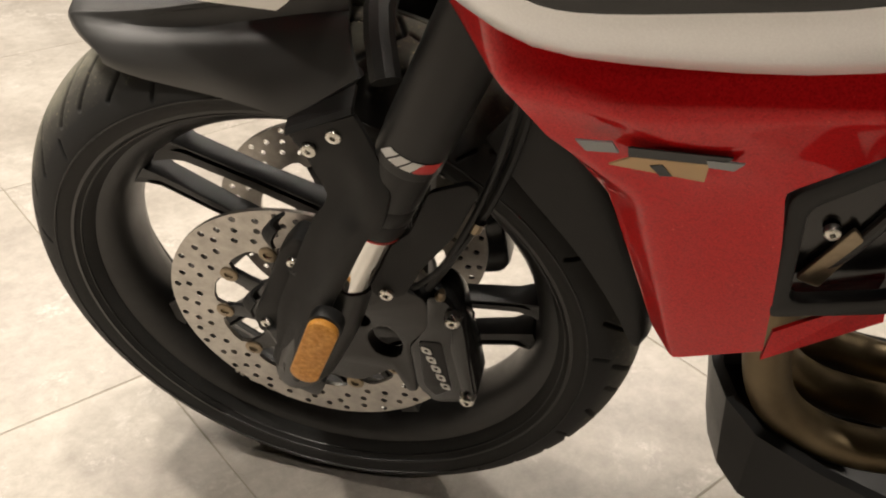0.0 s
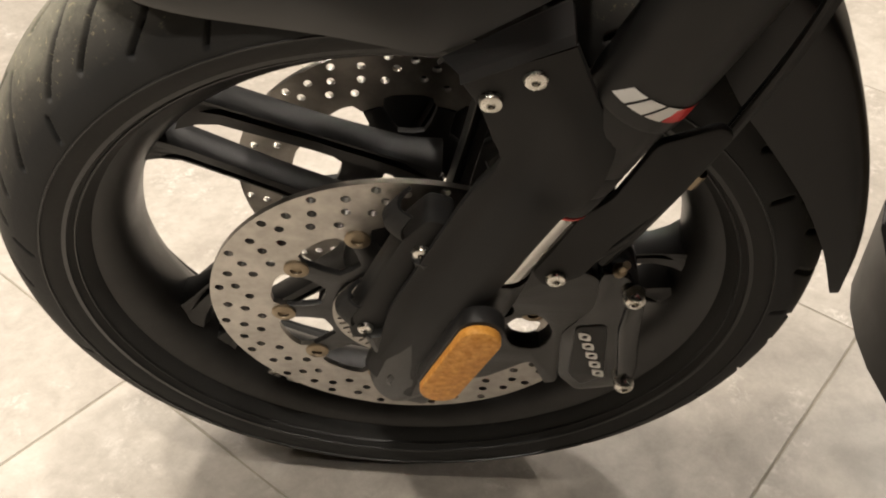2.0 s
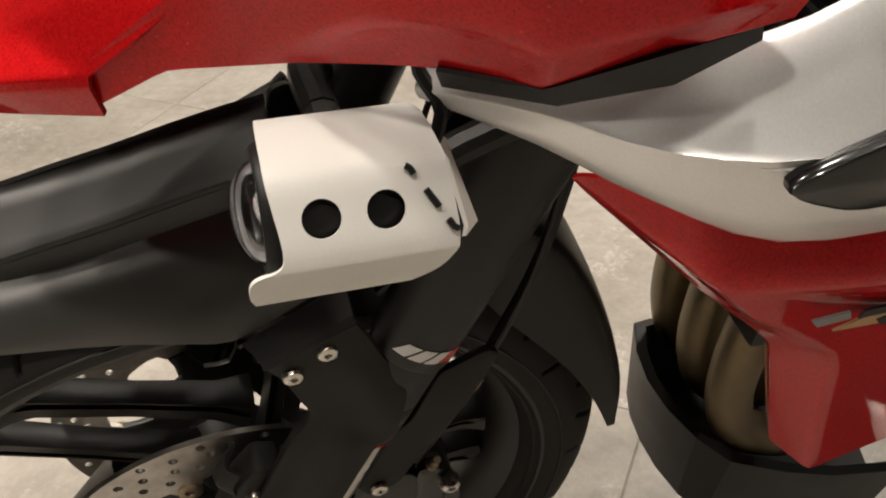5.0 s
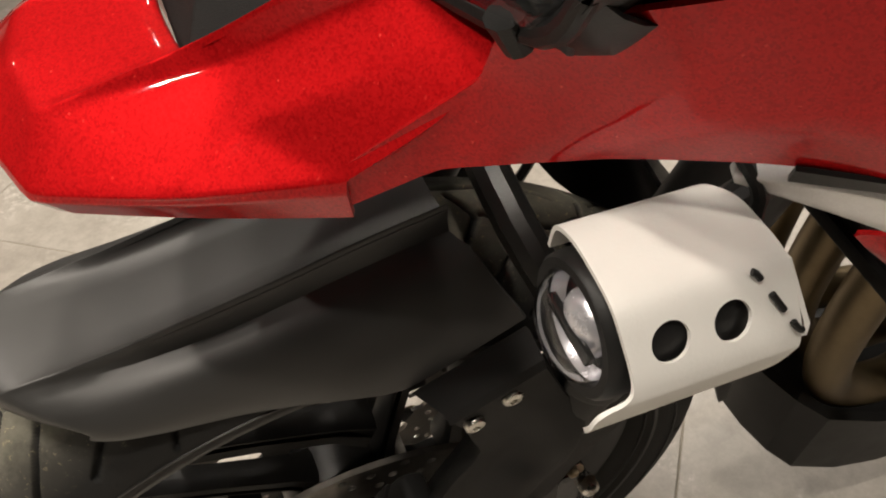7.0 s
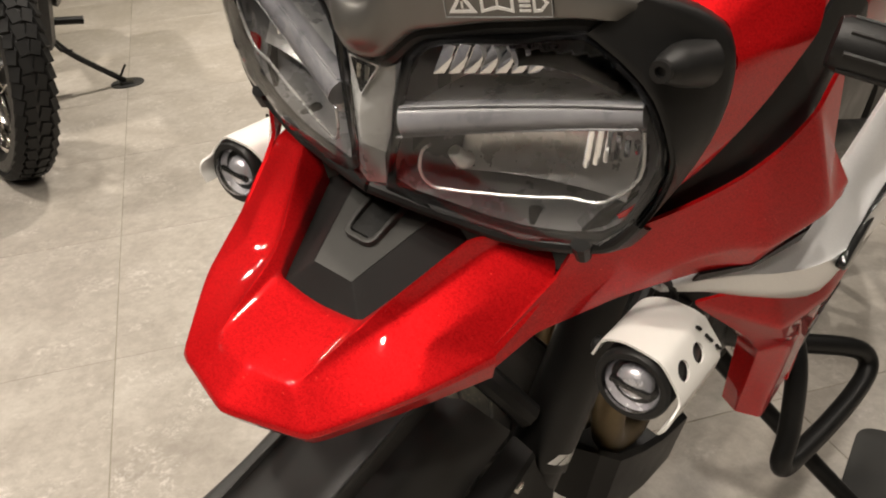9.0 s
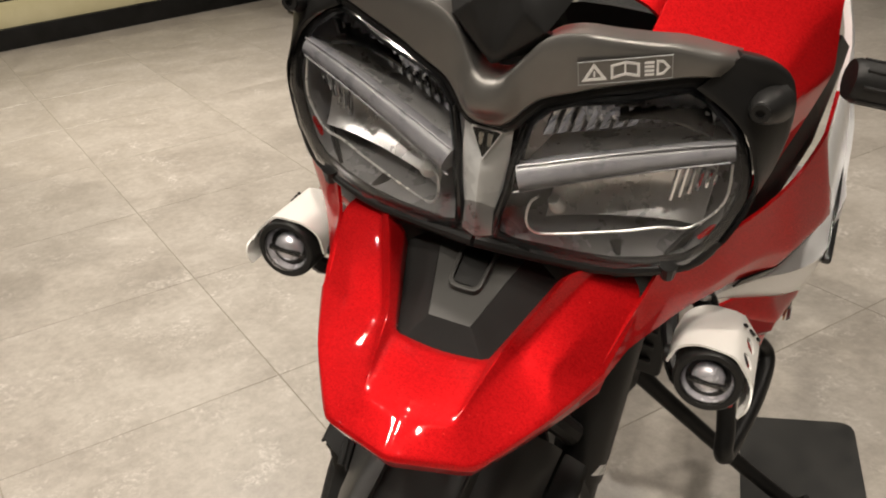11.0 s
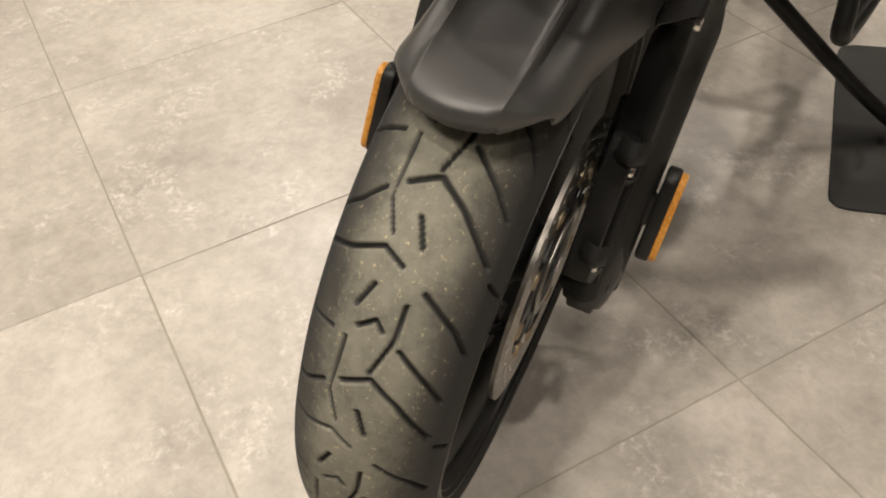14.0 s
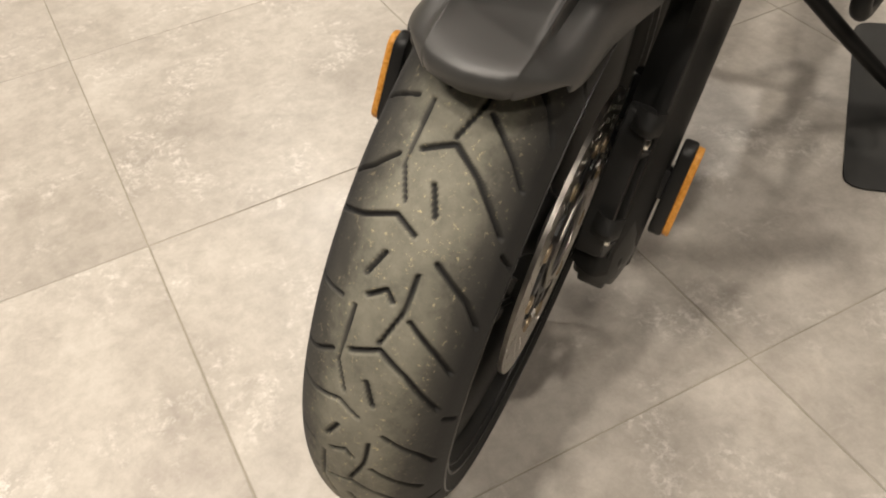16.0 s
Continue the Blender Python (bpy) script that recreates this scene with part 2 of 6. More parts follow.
def curve_points(points, steps=6):
    """A smooth line through the points."""
    p = [Vector(v) for v in points]
    if len(p) < 3:
        return p
    out = []
    for i in range(len(p) - 1):
        a, b, c, d = p[max(i - 1, 0)], p[i], p[i + 1], p[min(i + 2, len(p) - 1)]
        for k in range(steps):
            t = k / steps
            out.append(0.5 * (2 * b + (c - a) * t + (2 * a - 5 * b + 4 * c - d) * t * t + (3 * b - a - 3 * c + d) * t ** 3))
    return out + [p[-1]]


def tube(points, radius, n=12, steps=6, caps=True, flat=1.0):
    """A round bar along a smooth line; radius may be a list, one for each given point."""
    line = curve_points(points, steps)
    bm = bmesh.new()
    radii = radius if isinstance(radius, (list, tuple)) else [radius] * len(points)
    up = None
    rings = []
    for i, p in enumerate(line):
        d = (line[min(i + 1, len(line) - 1)] - line[max(i - 1, 0)]).normalized()
        if up is None:
            up = d.orthogonal().normalized()
        up = (up - d * up.dot(d)).normalized()
        side = d.cross(up)
        f = i / max(len(line) - 1, 1) * (len(radii) - 1)
        k = min(int(f), len(radii) - 2)
        r = radii[k] + (radii[k + 1] - radii[k]) * (f - k)
        rings.append([bm.verts.new(p + r * (math.cos(a) * up * flat + math.sin(a) * side)) for a in [math.tau * j / n for j in range(n)]])
    for a, b in zip(rings, rings[1:]):
        for j in range(n):
            bm.faces.new((a[j], a[(j + 1) % n], b[(j + 1) % n], b[j]))
    if caps:
        bm.faces.new(rings[0][::-1])
        bm.faces.new(rings[-1])
    return bm


def plate(loops, y, thick, bevel=0.0, turn=None, tris=2):
    """A flat plate cut to (x, z) outlines, holes included, upright at y; turn places it elsewhere."""
    cu = bpy.data.curves.new("plate", "CURVE")
    cu.dimensions, cu.fill_mode, cu.extrude = "2D", "BOTH", max(thick / 2 - bevel, 0.0002)
    cu.bevel_depth, cu.bevel_resolution, cu.offset = bevel, 1, -bevel
    for loop in loops:
        s = cu.splines.new("POLY")
        s.points.add(len(loop) - 1)
        for pt, (x, z) in zip(s.points, loop):
            pt.co = (x, z, 0, 1)
        s.use_cyclic_u = True
    ob = new("plate", cu)
    bpy.context.view_layer.update()
    me = bpy.data.meshes.new_from_object(ob.evaluated_get(bpy.context.evaluated_depsgraph_get()))
    bpy.data.objects.remove(ob)
    bpy.data.curves.remove(cu)
    me.transform(turn if turn is not None else Matrix.Translation((0, y, 0)) @ pose(0, 0, 0, 90))
    bm = bmesh.new()
    bm.from_mesh(me)
    bmesh.ops.remove_doubles(bm, verts=bm.verts, dist=1e-5)
    bpy.data.meshes.remove(me)
    return bm


def ring2d(cx, cz, r, n=24, start=0.0, rz=None):
    return [(cx + r * math.cos(start + math.tau * i / n), cz + (rz or r) * math.sin(start + math.tau * i / n)) for i in range(n)]


def smooth2d(points, steps=5):
    pts = [Vector((x, 0, z)) for x, z in points]
    out = []
    n = len(pts)
    for i in range(n):
        a, b, c, d = pts[i - 1], pts[i], pts[(i + 1) % n], pts[(i + 2) % n]
        for k in range(steps):
            t = k / steps
            v = 0.5 * (2 * b + (c - a) * t + (2 * a - 5 * b + 4 * c - d) * t * t + (3 * b - a - 3 * c + d) * t ** 3)
            out.append((v.x, v.z))
    return out


def round2d(points, r, steps=4):
    """The outline with its corners rounded."""
    out = []
    n = len(points)
    for i in range(n):
        a, b, c = Vector(points[i - 1]), Vector(points[i]), Vector(points[(i + 1) % n])
        k = min(r, (a - b).length * 0.45, (c - b).length * 0.45)
        p, q = b + (a - b).normalized() * k, b + (c - b).normalized() * k
        for s in range(steps + 1):
            t = s / steps
            out.append(tuple((1 - t) ** 2 * p + 2 * t * (1 - t) * b + t * t * q))
    return out


def shell(rows, thick=0.003, fine=1, close=False):
    """A curved sheet through rows of points, with thickness; fine > 1 rounds it between the rows and along them."""
    rows = [[Vector(p) for p in r] for r in rows]
    if fine > 1:
        rows = [curve_points(r, fine) for r in rows]
        cols = [curve_points([r[j] for r in rows], fine) for j in range(len(rows[0]))]
        rows = [[c[i] for c in cols] for i in range(len(cols[0]))]
    bm = bmesh.new()
    vs = [[bm.verts.new(p) for p in r] for r in rows]
    for a, b in zip(vs, vs[1:]):
        for j in range(len(a) - 1):
            quad = [a[j], a[j + 1], b[j + 1], b[j]]
            bm.faces.new(quad)
    bmesh.ops.remove_doubles(bm, verts=bm.verts, dist=1e-5)
    bmesh.ops.recalc_face_normals(bm, faces=bm.faces)
    if thick:
        bmesh.ops.solidify(bm, geom=bm.faces[:], thickness=thick)
    return bm


def facets(points, faces, thick=0.003, bevel=0.0):
    """A sheet of flat facets between named points, with thickness and softened folds."""
    bm = bmesh.new()
    vs = {k: bm.verts.new(p) for k, p in points.items()}
    for f in faces:
        bm.faces.new([vs[k] for k in f.split()])
    bmesh.ops.delete(bm, geom=[v for v in bm.verts if not v.link_faces], context="VERTS")
    bmesh.ops.recalc_face_normals(bm, faces=bm.faces)
    if bevel:
        bmesh.ops.bevel(bm, geom=[e for e in bm.edges if len(e.link_faces) == 2], offset=bevel, segments=2, affect="EDGES", profile=0.5, clamp_overlap=True)
    if thick:
        bmesh.ops.solidify(bm, geom=bm.faces[:], thickness=thick)
    return bm


def settled(ob):
    """The mesh of a helper object with its modifiers carried out, as a bmesh; the helper is removed."""
    bpy.context.view_layer.update()
    me = bpy.data.meshes.new_from_object(ob.evaluated_get(bpy.context.evaluated_depsgraph_get()))
    data = ob.data
    bpy.data.objects.remove(ob)
    bpy.data.meshes.remove(data)
    bm = bmesh.new()
    bm.from_mesh(me)
    bpy.data.meshes.remove(me)
    return bm


def cage(points, faces, thick=0.003, hard=14.0, crease=0.72, rim=0.80, levels=3):
    """A moulded panel: a rounded skin over named points, crisp along its folds, with thickness."""
    bm = bmesh.new()
    vs = {k: bm.verts.new(p) for k, p in points.items()}
    for f in faces:
        bm.faces.new([vs[k] for k in f.split()])
    bmesh.ops.delete(bm, geom=[v for v in bm.verts if not v.link_faces], context="VERTS")
    bmesh.ops.recalc_face_normals(bm, faces=bm.faces)
    layer = bm.edges.layers.float.new("crease_edge")
    for e in bm.edges:
        if len(e.link_faces) != 2:
            e[layer] = rim
        else:
            angle = e.calc_face_angle(0.0)
            e[layer] = crease if angle > radians(hard) else 0.0
    me = bpy.data.meshes.new("cage")
    bm.to_mesh(me)
    bm.free()
    ob = new("cage", me)
    sub = ob.modifiers.new("round", "SUBSURF")
    sub.levels = sub.render_levels = levels
    out = settled(ob)
    if thick:
        bmesh.ops.solidify(out, geom=out.faces[:], thickness=thick)
    return out


def mirrored(bm):
    """The same shape on the machine's other side."""
    out = bm.copy()
    bmesh.ops.scale(out, vec=(1, -1, 1), verts=out.verts)
    bmesh.ops.reverse_faces(out, faces=out.faces)
    return out


def both(name, bm, mat, parent, label=""):
    """A part on the machine's left and its twin on the right."""
    other = mirrored(bm)
    return part(name, bm, mat, parent, label), part(name, other, mat, parent, label)


def bolt(at, axis, r, parent, name="bolt", mat=None, h=0.005):
    """A cap screw with a hex socket and a washer."""
    prof = [(r, 0.0), (r, h * 0.55), (r * 0.88, h * 0.85), (r * 0.62, h), (r * 0.36, h), (r * 0.30, h * 0.62), (0, h * 0.62)]
    return part(name, lathe(prof, at, axis, 12), mat or BOLT, parent)

# ---- the floor ----
PITCH, DEPTH, TILE_TURN, CORNER = 0.638, 0.618, 52.2, (0.074, 0.639)


def floor_tile_mesh():
    bm = box((PITCH - 0.0026, DEPTH - 0.0026, 0.010), (0, 0, -0.005), 0.0008, segments=1)
    return finish(bm, 20)


floor = part("floor", box((17, 17, 0.1), (1.5, 1.5, -0.0512)), GROUT)
tagged(floor, "showroom floor of large grey-beige stone-look porcelain tiles", "floor", kind="structure")
tile_mesh = floor_tile_mesh()
tile_mesh.materials.append(TILE)
tile_turn = pose(*CORNER, 0, 0, 0, TILE_TURN)
spots = [(i, j) for i in range(-14, 15) for j in range(-14, 15)]
spots = [(i, j, tile_turn @ Vector(((i + 0.5) * PITCH, (j + 0.5) * DEPTH, 0))) for i, j in spots]
spots = [s for s in spots if -6.9 < s[2].x < 9.9 and -6.9 < s[2].y < 9.9]
near_spots = sorted(spots, key=lambda s: (s[2] - Vector((0.9, 0.9, 0))).length)[:280]
for i, j, p in near_spots:
    t = new("tile", tile_mesh)
    t.parent = floor
    t.matrix_basis = tile_turn @ pose((i + 0.5) * PITCH, (j + 0.5) * DEPTH, 0, 0, 0, random.choice((0, 180)))
rest = bmesh.new()
for i, j, p in spots:
    if (i, j, p) not in near_spots:
        bmesh.ops.create_grid(rest, size=0.5, matrix=tile_turn @ pose((i + 0.5) * PITCH, (j + 0.5) * DEPTH, 0) @ Matrix.Diagonal((PITCH - 0.004, DEPTH - 0.004, 1, 1)))
ob = part("tiles", rest, TILE, floor)
tagged(ob, "farther tiles of the same floor", kind="stuff")

# unseen walls and ceiling, added to close the room; dark to limit bounced light
walls = (("wall_north", (17, 0.2, 3.2), (1.5, 10.0, 1.6)), ("wall_south", (17, 0.2, 3.2), (1.5, -7.0, 1.6)),
         ("wall_east", (0.2, 17, 3.2), (10.0, 1.5, 1.6)), ("wall_west", (0.2, 17, 3.2), (-7.0, 1.5, 1.6)))
for name, size, at in walls:
    tagged(part(name, box(size, at), PLASTER), "unseen grey-brown wall, added to close the showroom", "wall", kind="structure")
tagged(part("ceiling", box((17, 17, 0.1), (1.5, 1.5, 3.25)), DARKWALL), "unseen dark ceiling, added to keep bounced light low", "ceiling", kind="structure")

# ---- the red motorcycle ----
LEAN, R = 12.916, 0.3254
AXLE = Vector((0, 0, R))
bike = new("motorcycle")
bike.matrix_world = pose(0, 0.0727, 0, LEAN)
tagged(bike, "red adventure motorcycle with silver side panels leaning on its side stand", "motorcycle")


# front tyre: crown, flanks and the grooves of its tread
def tyre_mesh():
    na, nu, a, wide = 1560, 104, 0.0635, 0.0688
    us = np.radians(np.linspace(-77, 77, nu))
    ph = np.linspace(0, 2 * np.pi, na, endpoint=False)
    period = 360 / 13
    lines = [[(2, 15), (0, -5), (2.8, -26), (8.7, -57)], [(5.5, -2), (9, -10)], [(13.5, 74), (12.4, 40), (10.4, 14), (12, -2)],
             [(18.8, 20), (15.3, 12)], [(21.3, 14), (19.6, 3), (20.8, -3)], [(16.5, -13.5), (21.8, -12), (26.9, -3)],
             [(14.3, -22), (18.4, -51), (22, -66)], [(8.6, 12), (4.4, 22), (-4.2, 21)], [(3.5, 29), (6.2, 48), (8, 74)],
             [(22.6, -18), (26.8, -44), (29.6, -58)], [(23.4, 34), (24, 74)], [(11, -64), (12.5, -78)]]
    widths = [2.5, 2.4, 2.3, 2.3, 2.3, 2.1, 2.3, 1.8, 2.0, 2.3, 2.0, 2.0]
    deg = np.degrees(ph)
    local = (deg - 39.6) % period
    U = us * wide * 1000
    depth = np.zeros((na, nu))
    for line, w in zip(lines, widths):
        for (p0, u0), (p1, u1) in zip(line, line[1:]):
            for shift in (-period, 0, period):
                x0, x1 = [(p + shift) * np.pi / 180 * 315 for p in (p0, p1)]
                y0, y1 = [u * np.pi / 180 * a * 1000 for u in (u0, u1)]
                X = (local * np.pi / 180 * 315)[:, None]
                t = np.clip(((X - x0) * (x1 - x0) + (U[None] - y0) * (y1 - y0)) / ((x1 - x0) ** 2 + (y1 - y0) ** 2), 0, 1)
                dist = np.hypot(X - x0 - t * (x1 - x0), U[None] - y0 - t * (y1 - y0))
                depth = np.maximum(depth, np.clip((w - dist) / 1.1, 0, 1))
    rad = a - 0.0042 * depth
    rho = (R - a) + rad * np.cos(us)[None]
    Y = rad * wide / a * np.sin(us)[None]
    X = -rho * np.sin(ph)[:, None]
    Z = rho * np.cos(ph)[:, None] + R
    verts = np.stack([X, np.broadcast_to(Y, X.shape), Z], -1).reshape(-1, 3)
    dust = (1 - depth) * np.clip(1.30 - np.abs(np.degrees(us))[None] / 46, 0.0, 0.92) 
    rows = [dust.reshape(-1)]
    # flanks down to the bead
    flank = [(0.2680, 0.0662), (0.2610, 0.0635), (0.2550, 0.0590), (0.2500, 0.0540), (0.2460, 0.0490), (0.2440, 0.0445)]
    extra = []
    for sgn in (-1, 1):
        for r, y in flank:
            extra.append(np.stack([-r * np.sin(ph), np.full(na, sgn * y), r * np.cos(ph) + R], -1))
            rows.append(np.full(na, 0.03))
    verts = np.concatenate([verts] + extra)
    faces = []
    i = np.arange(na)
    j = (i + 1) % na
    for k in range(nu - 1):
        faces.append(np.stack([i * nu + k, i * nu + k + 1, j * nu + k + 1, j * nu + k], -1))
    base = na * nu
    for s in range(2):
        prev_i, prev_j = (i * nu, j * nu) if s == 0 else (i * nu + nu - 1, j * nu + nu - 1)
        for k in range(len(flank)):
            off = base + (s * len(flank) + k) * na
            quad = np.stack([prev_i, prev_j, off + j, off + i], -1)
            faces.append(quad if s == 0 else quad[:, ::-1])
            prev_i, prev_j = off + i, off + j
    faces = np.concatenate(faces)
    me = bpy.data.meshes.new("tyre")
    me.from_pydata(verts.tolist(), [], faces.tolist())
    at = me.attributes.new("dust", "FLOAT", "POINT")
    at.data.foreach_set("value", np.concatenate(rows).astype(np.float32))
    me.shade_smooth()
    return me


tyre = part("tyre", tyre_mesh(), TREAD, bike, "road-worn black tyre with dusty angular tread grooves")
for sgn in (-1, 1):
    part("bead_line", lathe([(0.262, 0.0), (0.2615, 0.0012), (0.2575, 0.0012), (0.257, 0.0)], (0, sgn * 0.0620, R), (0, sgn, 0), 96), CASTBLACK, tyre)

for r, y in ((0.2750, 0.0672), (0.2525, 0.0575)):
    for sgn in (-1, 1):
        part("sidewall_ring", lathe([(r + 0.0011, -0.0012), (r + 0.0005, 0.0009), (r - 0.0005, 0.0009), (r - 0.0011, -0.0012)], (0, sgn * y, R), (0, sgn, 0), 120), CASTBLACK, tyre)
# front rim: flanges, drop centre, five pairs of swept spokes and the hub
rim_profile = [(0.2530, -0.0456), (0.2535, -0.0420), (0.2470, -0.0396), (0.2440, -0.0348), (0.2300, -0.0240), (0.2270, -0.0144), (0.2270, 0.0144),
               (0.2300, 0.0240), (0.2440, 0.0348), (0.2470, 0.0396), (0.2535, 0.0420), (0.2530, 0.0456), (0.2480, 0.0462), (0.2400, 0.0414), (0.2330, 0.0372),
               (0.2250, 0.0276), (0.2190, 0.0144), (0.2180, 0.0000), (0.2190, -0.0144), (0.2250, -0.0276), (0.2330, -0.0372), (0.2400, -0.0414), (0.2480, -0.0462)]
rim = part("rim", lathe(rim_profile, AXLE, (0, 1, 0), 128, closed=True), CASTBLACK, bike, "black cast alloy wheel rim")
part("hub", lathe([(0.0, -0.048), (0.030, -0.048), (0.034, -0.040), (0.046, -0.030), (0.055, -0.018), (0.055, 0.018), (0.046, 0.030), (0.034, 0.040), (0.030, 0.048), (0.0, 0.048)], AXLE, (0, 1, 0), 40), CASTBLACK, rim)


def spoke(angle, sweep, side):
    """A bar from rim to hub, swept off the radius, with rounded edges and a sunk channel along its outer side."""
    d = Vector((math.cos(sweep), 0, math.sin(sweep)))
    n = Vector((-d.z, 0, d.x))
    start = Vector((math.cos(angle), 0, math.sin(angle))) * 0.219 + AXLE
    rows = []
    for f, half, deep in ((-0.03, 0.019, 0.020), (0.04, 0.0130, 0.0150), (0.12, 0.0098, 0.0120), (0.5, 0.0090, 0.0110), (0.85, 0.0100, 0.0125), (1.0, 0.0140, 0.0180)):
        p = start - d * 0.180 * f
        half *= 1.12 if side < 0 else 0.82
        sunk = 0.55 if 0.1 < f < 0.9 else 0.02
        face = ((-1, -0.55), (-0.80, -1), (0.10, -1), (0.14, -1 + sunk), (0.62, -1 + sunk), (0.66, -1), (0.85, -1), (1, -0.55))
        rows.append([p + n * side * half * a + Vector((0, deep * b, 0)) for a, b in face + tuple((a, -b) for a, b in face[::-1])])
    bm = bmesh.new()
    vs = [[bm.verts.new(p) for p in r] for r in rows]
    for a, b in zip(vs, vs[1:]):
        for k in range(16):
            bm.faces.new((a[k], a[(k + 1) % 16], b[(k + 1) % 16], b[k]))
    bm.faces.new(vs[0][::-1])
    bm.faces.new(vs[-1])
    return bm


for k in range(5):
    mid = -3 + 72 * k
    for shift, sweep, side in ((-6.5, 19, -1), (6.5, 12, 1)):
        part("spoke", spoke(radians(mid + shift), radians(mid + sweep), side), CASTBLACK, rim)
part("valve_stem", tube([(0.054, -0.012, R - 0.215), (0.052, -0.020, R - 0.200), (0.051, -0.026, R - 0.190)], [0.005, 0.004, 0.0035], 10, 2), BLACK, rim)
for k in range(4):
    part("balance_weight", box((0.014, 0.004, 0.008), bevel=0.001, m=Matrix.Translation(AXLE) @ pose(0, 0, 0, 0, 20 + 5.0 * k, 0) @ Matrix.Translation((0, -0.024, -0.2215))), BOLT, rim)


# the wheel sits a little to the machine's right of the lamps' middle line
WHEEL_Y = 0.0085
tyre.location.y = rim.location.y = WHEEL_Y


# brake discs, bobbins, carriers and speed rings on both sides
def disc_loops():
    inner = []
    for k in range(10):
        a0 = radians(148 + 36 * k)
        for da, r in ((-18, 0.1065), (-12, 0.1065), (-7.5, 0.1045), (-6, 0.099), (-4, 0.0925), (0, 0.0905), (4, 0.0925), (6, 0.099), (7.5, 0.1045), (12, 0.1065)):
            a = a0 + radians(da)
            inner.append((r * math.cos(a), R + r * math.sin(a)))
    loops = [ring2d(0, R, 0.1525, 120), inner]
    for k in range(10):
        for da, r in ((-13, 0.1455), (-15, 0.1335), (-10, 0.1225), (-4, 0.1400), (-2, 0.1275), (3, 0.1160), (5, 0.1465), (8, 0.1340), (12, 0.1230), (15, 0.1410)):
            a = radians(148 + 36 * k + da)
            loops.append(ring2d(r * math.cos(a), R + r * math.sin(a), 0.0036, 10))
    return loops


def carrier_loops():
    out = []
    for k in range(10):
        a0 = 148 + 36 * k
        for da, r in ((-18, 0.066), (-9, 0.068), (-6, 0.080), (-4.6, 0.0965), (4.6, 0.0965), (6, 0.080), (9, 0.068)):
            out.append((r * math.cos(radians(a0 + da)), R + r * math.sin(radians(a0 + da))))
    return [out, ring2d(0, R, 0.030, 30)]


def speed_ring_loops():
    loops = [ring2d(0, R, 0.0585, 90), ring2d(0, R, 0.0440, 60)]
    for k in range(48):
        a = math.tau * k / 48
        c, s = math.cos(a), math.sin(a)
        loops.append([(c * r - s * w, R + s * r + c * w) for r, w in ((0.0475, -0.0012), (0.0555, -0.0012), (0.0555, 0.0012), (0.0475, 0.0012))])
    return loops


for sgn in (-1, 1):
    disc = part("brake_disc", plate(disc_loops(), sgn * 0.0573, 0.0045), STEEL, bike, "drilled steel brake disc with bronze-grey bobbins", 30)
    disc.location.y = WHEEL_Y * (1 + sgn)
    part("disc_carrier", plate(carrier_loops(), sgn * 0.0565, 0.006, 0.0008), CASTBLACK, disc, "black star-shaped carrier")
    if sgn < 0:
        part("speed_ring", plate(speed_ring_loops(), sgn * 0.0625, 0.0015), STEEL, disc, "slotted speed sensor ring")
    for k in range(10):
        a = radians(148 + 36 * k)
        at = (0.0975 * math.cos(a), sgn * 0.0585, R + 0.0975 * math.sin(a))
        part("bobbin", lathe([(0.0095, 0.0), (0.0095, 0.0025), (0.008, 0.0035), (0.0045, 0.0035), (0.0040, 0.0015), (0, 0.0015)], at, (0, sgn, 0), 16), BRASS, disc)

# ---- fork, guards, calipers ----
RAKE = math.tan(radians(21.5))


def on_fork(z, y, dx=0.0):
    return Vector((0.008 + RAKE * (z - R) + dx, y, z))


def axis_at(z0, z1, y):
    return on_fork(z1, y) - on_fork(z0, y)


guard_edge = [(0.080, 0.642), (0.088, 0.625), (0.096, 0.609), (0.108, 0.592), (0.106, 0.568), (0.099, 0.545), (0.087, 0.531), (0.066, 0.478), (0.053, 0.448), (0.047, 0.431), (0.031, 0.397), (0.012, 0.345), (0.006, 0.318)]
guard_front = [(0.025, 0.613), (0.030, 0.605), (0.037, 0.594), (0.045, 0.572), (0.051, 0.556), (0.045, 0.540), (0.036, 0.526), (0.016, 0.476), (0.004, 0.444), (-0.001, 0.430), (-0.012, 0.398), (-0.020, 0.345), (-0.020, 0.312)]


def guard_shell(sgn):
    """The fork guard: flat towards the front, bulging over the tube towards its rear edge."""
    rows = []
    for (fx, fz), (rx, rz), swell in zip(guard_front, guard_edge, [0.1, 0.1, 0.25, 0.7] + [1] * 9):
        row = [(fx + 0.004, sgn * 0.096, fz), (fx, sgn * 0.1065, fz)]
        for f, y in ((0.05, 0.1090), (0.32, 0.1105), (0.52, 0.1170), (0.70, 0.1250), (0.88, 0.1282), (1.0, 0.1285)):
            row.append((fx + (rx - fx) * f, sgn * (min(y, 0.1105) + max(y - 0.1105, 0) * swell), fz + (rz - fz) * f))
        rows.append(row + [(rx + 0.001, sgn * (0.1070 + 0.0170 * swell), rz)])
    return shell(rows, 0.0025, 2)


